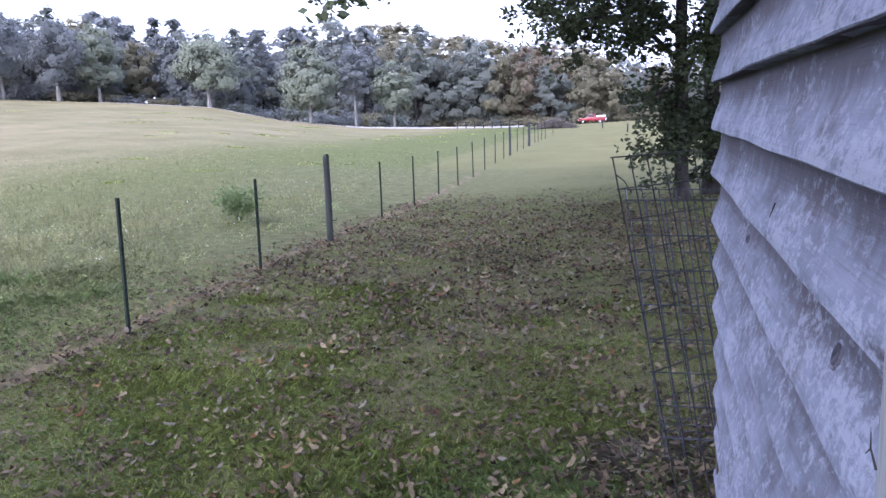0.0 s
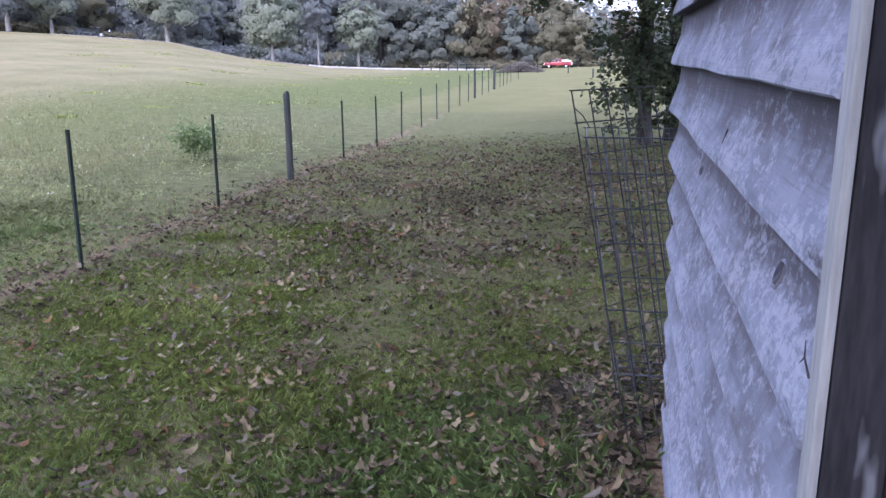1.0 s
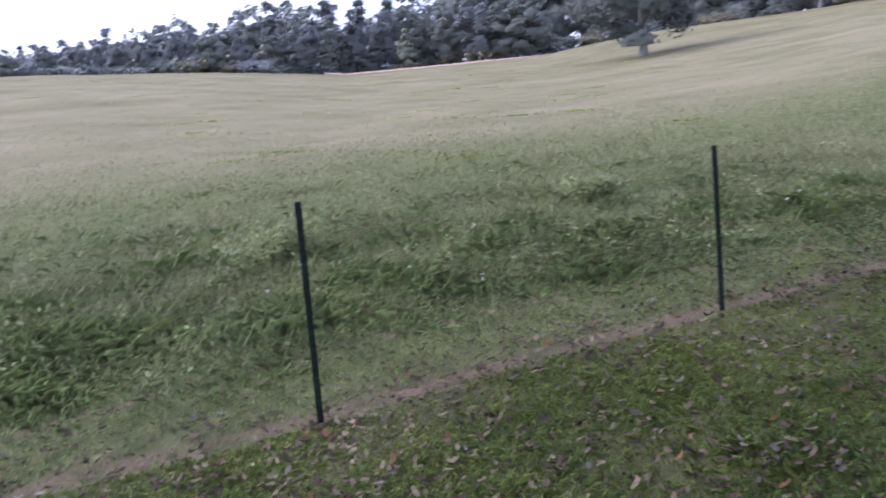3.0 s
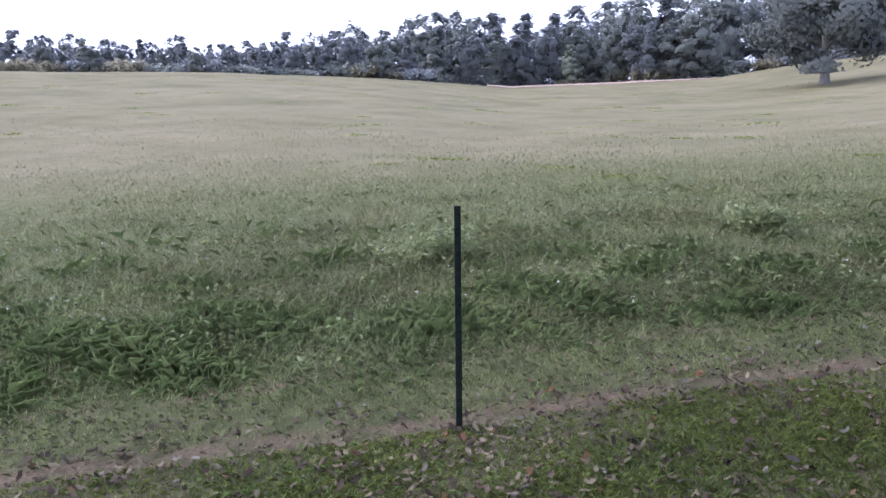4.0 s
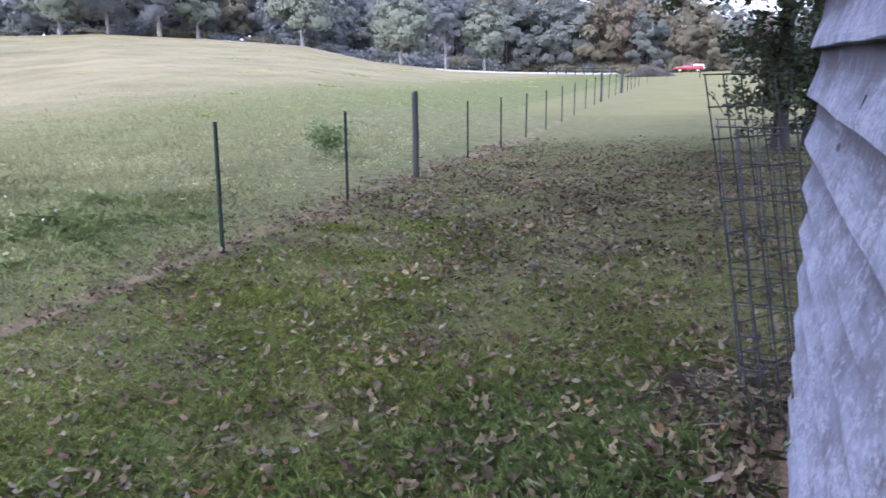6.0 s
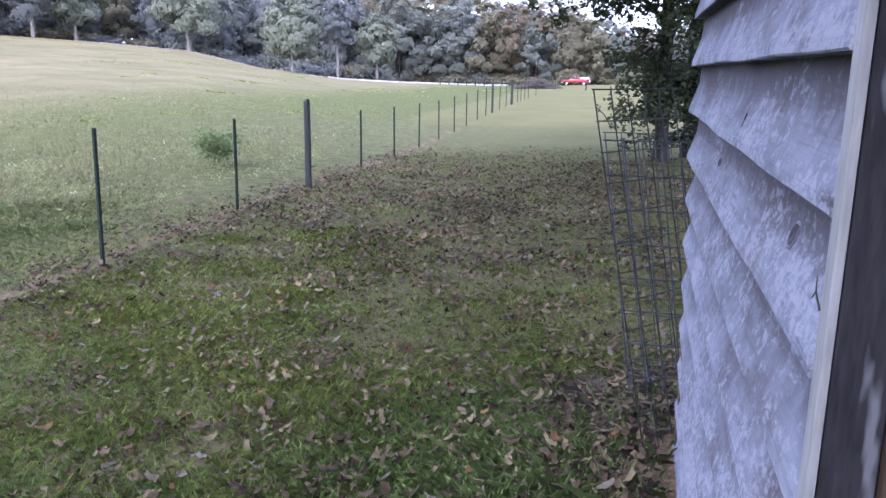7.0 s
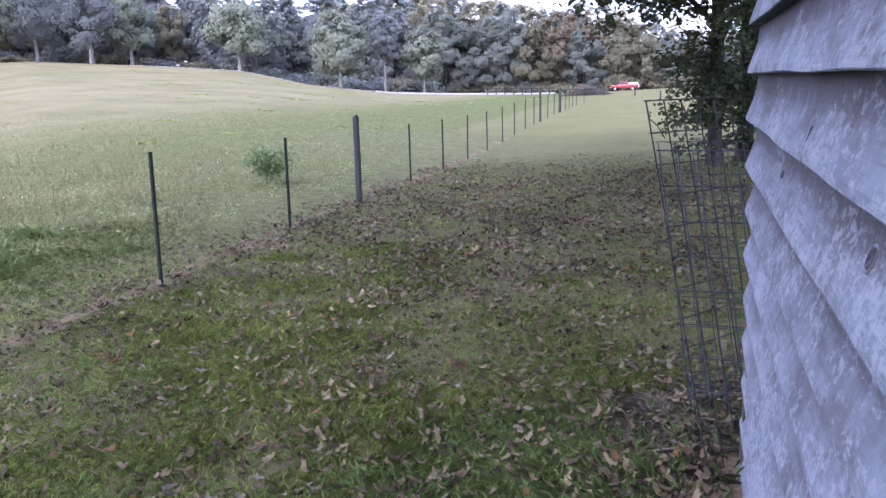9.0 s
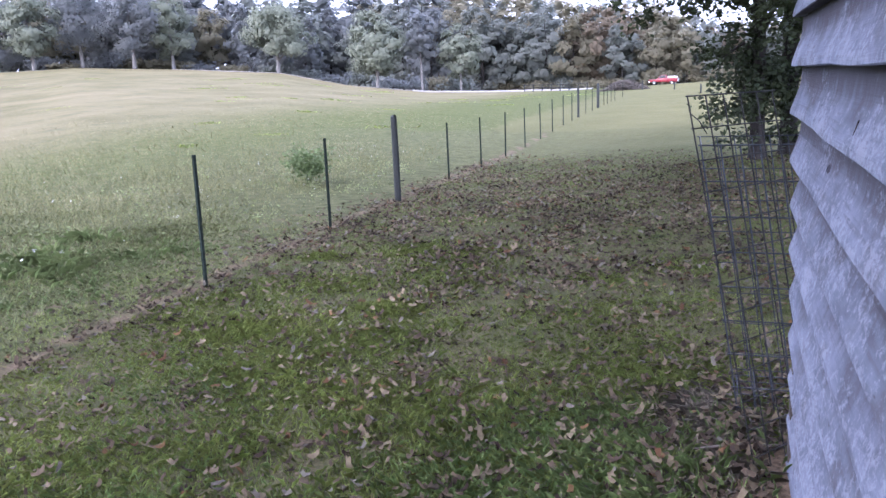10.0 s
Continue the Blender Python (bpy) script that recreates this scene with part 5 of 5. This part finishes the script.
    # pale grass of the open pasture, thinning out with distance
    n = 150000
    a, r = np.radians(rng.uniform(4, 124, n)), 6 + 52 * rng.random(n) ** 1.15
    x, y = -np.sin(a) * r, np.cos(a) * r
    off = x - fence_x(y)
    keep = (off < -0.8) & (rng.random(n) < smooth_step(0.6, 7, -off)) & (rng.random(n) < smooth_step(58, 14, r))
    x, y, r, off = x[keep], y[keep], r[keep], off[keep]
    h = 0.04 + 0.08 * clumped(x, y, 0.6, 3.0) * smooth_step(1, 6, -off)
    b = blades(rng, x, y, h, 0.0035 + 0.0004 * r, 1.3, True)
    tagged(new("pasture_grass", quads_mesh("pasture_grass", b, 3, DRY_BLADE)), "pale dry pasture grass", "grass", kind="stuff")
    # darker tussocks scattered over the hill
    sets = []
    for _ in range(130):
        az, r0 = rng.uniform(8, 112), 17 + 100 * rng.random() ** 0.8
        xc, yc = polar(az, r0)
        if xc - float(fence_x(yc)) > -6:
            continue
        m, long = int(rng.integers(24, 70)), rng.uniform(0.2, 0.6) * (0.6 + r0 / 80)
        t = radians(az) + rng.normal(0, 0.25)
        u, v = rng.normal(0, long, m), rng.normal(0, 0.16, m)
        x, y = xc + u * math.cos(t) - v * math.sin(t), yc + u * math.sin(t) + v * math.cos(t)
        sets.append(blades(rng, x, y, rng.uniform(0.07, 0.15), 0.006 + 0.0003 * r0, 1.1))
    tagged(new("pasture_tussocks", quads_mesh("pasture_tussocks", np.concatenate(sets), 5, NEAR_BLADE)), "low dark grass tussocks scattered over the pasture", "grass", kind="stuff")
    # broad weed leaves in the near pasture
    cl = []
    for _ in range(240):
        yy = rng.uniform(-5, 22)
        xx = float(fence_x(yy)) - 1.0 - rng.gamma(1.6, 2.2)
        cl.append((xx, yy, on_ground(xx, yy) + rng.uniform(0.02, 0.13)))
    cloud = leaf_cloud(rng, np.array(cl), np.full(len(cl), 0.15), 4500, 0.034, 0.45, 1.8)
    tagged(new("broad_weeds", quads_mesh("broad_weeds", cloud, 4, TALL_WEED)), "low broad-leaved green weeds in the pasture", "weeds", kind="stuff")
    # a bleached, matted clump of dead grass beside the cage
    n = 700
    x, y = rng.normal(-0.02, 0.085, n), rng.normal(4.0, 0.11, n)
    b = blades(rng, x, y, 0.04 * np.exp(-((x + 0.02) / 0.12) ** 2) + 0.03, 0.003, 1.3)
    tagged(new("dead_grass_clump", quads_mesh("dead_grass_clump", b, 5, STRAW)), "pale matted clump of dead grass beside the wire cage", "grass", kind="stuff")
    n = 2600
    x, y = rng.normal(0.02, 0.32, n), rng.normal(3.0, 0.7, n)
    keep = ~((x > 0.25) & (y < 3.2))
    b = blades(rng, x[keep], y[keep], 0.05, 0.0016, 1.7)
    tagged(new("dry_straw", quads_mesh("dry_straw", b, 5, STRAW)), "thin dry straw strewn over the leaf litter", "straw", kind="stuff")
    # small white flower heads
    n = 130
    yy = rng.uniform(-5, 24, n)
    xx = fence_x(yy) - 1.0 - rng.gamma(2.2, 1.6, n)
    cz = ground_z(xx, yy) + rng.uniform(0.12, 0.36, n)
    cloud = leaf_cloud(rng, np.stack([xx, yy, cz], -1), np.full(n, 0.012), n * 3, 0.016, 1.0, 1.1)
    tagged(new("wild_flowers", quads_mesh("wild_flowers", cloud, 4, FLOWER)), "tiny white wild flower heads among the weeds", "flowers", kind="stuff")


make_grass()


def make_shrub(name, az, r, rad, h, n, label, mat, size=0.09):
    rng = np.random.default_rng(int(az * 10))
    x, y = polar(az, r)
    s = tagged(new(name), label, "shrub")
    s.matrix_basis = pose(x, y, on_ground(x, y) - 0.03)
    bm = bmesh.new()
    c = []
    for k in range(9):
        a = k * 0.7 + rng.uniform(-0.2, 0.2)
        e = Vector((math.cos(a) * rad * rng.uniform(0.4, 1), math.sin(a) * rad * rng.uniform(0.4, 1), h * rng.uniform(0.6, 1.0)))
        tube(bm, [(0, 0, 0), (e.x * 0.4, e.y * 0.4, e.z * 0.6), e], [0.012, 0.008, 0.003], 5)
        for q in (0.5, 0.75, 1.0):
            c.append((e.x * q, e.y * q, e.z * (0.15 + 0.85 * q)))
    part("stems", bm, mat, s)
    part("leaves", quads_mesh("leaves", leaf_cloud(rng, np.array(c), np.full(len(c), rad * 0.2), n, size, 0.8, 1.7), 4, mat), None, s)


make_shrub("pasture_shrub", 28.5, 18.6, 0.62, 0.78, 1500, "green leafy sapling bush behind a fence post", SHRUB_LEAF, 0.05)
make_shrub("pasture_shrub", 60.3, 11.2, 0.40, 0.42, 900, "pale green thistle clump in the pasture", TALL_WEED, 0.05)
make_shrub("pasture_shrub", 84.0, 9.2, 0.55, 0.35, 1000, "dark green weed clump behind the fence", TALL_WEED, 0.05)


def leaf_mesh(seed, mat):
    """One curled dead leaf with a lobed outline."""
    rng = random.Random(seed)
    n = 12
    curl, twist = rng.uniform(1.4, 3.8), rng.uniform(-0.5, 0.5)
    verts = [(0, 0, 0.004)]
    for k in range(n):
        a = k * math.tau / n
        r = 0.5 * (0.82 + 0.22 * math.cos(2 * a) + (0.17 if k % 2 else -0.10) * rng.uniform(0.5, 1.2))
        x, y = r * math.cos(a) * 1.1, r * math.sin(a) * 0.75
        verts.append((x, y, 0.30 * curl * (abs(y) * 1.1 + 0.9 * x * x * (1 + twist)) + twist * x * y + rng.uniform(0, 0.10)))
    faces = [(0, 1 + k, 1 + (k + 1) % n) for k in range(n)]
    return mesh_of("leaf", verts, faces, mat, True)


def make_leaves():
    rng = np.random.default_rng(31)
    pool = [leaf_mesh(i, m) for i, m in enumerate((DEAD_LEAF, DEAD_LEAF, DEAD_LEAF, DEAD_LEAF, DEAD_LEAF, PALE_LEAF, PALE_LEAF, ORANGE_LEAF))]
    shapes = []
    for me in pool[:6]:
        co = np.array([tuple(v.co) for v in me.vertices])
        shapes.append(co)
    litter = tagged(new("fallen_leaves"), "curled brown and grey dead oak leaves scattered over the lawn", "leaves", kind="stuff")

    def density(x, y):
        d = 0.56 + 0.30 * np.exp(-((x + 1.0) / 2.0) ** 2 - ((y - 10) / 6.5) ** 2) + 1.5 * np.exp(-((x - 0.1) / 0.7) ** 2 - ((y - 3.2) / 1.7) ** 2)
        d += 0.5 * np.exp(-((x - fence_x(y) - 0.05) / 0.35) ** 2)
        d *= 0.3 + 1.35 * clumped(x, y, 6.3, 2.2) ** 2 + 0.35 * clumped(x, y, 13.0, 0.7)
        return d * (0.35 + 0.9 * clumped(x, y, 1.7, 0.5)) * smooth_step(26, 15, y)

    def spots(n, x0, x1, y0, y1):
        x, y = scatter(rng, n, x0, x1, y0, y1)
        keep = (rng.random(n) < density(x, y)) & (x - fence_x(y) > -0.9 * rng.random(n)) & ~((x > 0.26) & (y > 0.7) & (y < 3.2))
        return x[keep], y[keep]

    x, y = spots(700, -3.6, 0.25, 1.9, 5.2)
    for i in range(min(len(x), 290)):
        me = pool[int(rng.integers(5, 8))] if rng.random() < 0.12 else pool[int(rng.integers(0, 5))]
        ob = part("leaf", me, None, litter)
        s = rng.uniform(0.026, 0.054)
        ob.matrix_basis = pose(x[i], y[i], on_ground(x[i], y[i]) + 0.03, rng.normal(0, 18) + (180 if rng.random() < 0.4 else 0), rng.normal(0, 18), rng.uniform(0, 360)) @ Matrix.Scale(s, 4)
    for mat, n in ((DEAD_LEAF, 66000), (PALE_LEAF, 6500), (ORANGE_LEAF, 3600)):
        x, y = spots(n, -6.6, 2.4, -3, 25)
        m = len(x)
        tris = []
        kinds = rng.integers(0, len(shapes), m)
        z = ground_z(x, y) + rng.uniform(0.02, 0.045, m) + 0.012 * smooth_step(4, 8, y)
        s = rng.uniform(0.030, 0.066, m) * (1 + 0.25 * smooth_step(4, 9, y))
        ang, flip, tilt = rng.uniform(0, math.tau, m), np.where(rng.random(m) < 0.45, -1.0, 1.0), rng.normal(0, 0.30, (m, 2))
        for k, co in enumerate(shapes):
            w = np.nonzero(kinds == k)[0]
            p = np.repeat(co[None], len(w), 0) * s[w, None, None]
            ca, sa = np.cos(ang[w])[:, None], np.sin(ang[w])[:, None]
            px, py = p[:, :, 0] * ca - p[:, :, 1] * sa, p[:, :, 0] * sa + p[:, :, 1] * ca
            pz = p[:, :, 2] * flip[w][:, None] + px * tilt[w, 0][:, None] + py * tilt[w, 1][:, None]
            q = np.stack([px + x[w][:, None], py + y[w][:, None], pz + z[w][:, None]], -1)
            tris.append(q[:, 1:, :])
        part("leaf_scatter", quads_mesh("leaf_scatter", np.concatenate(tris), 12, mat), None, litter)


make_leaves()
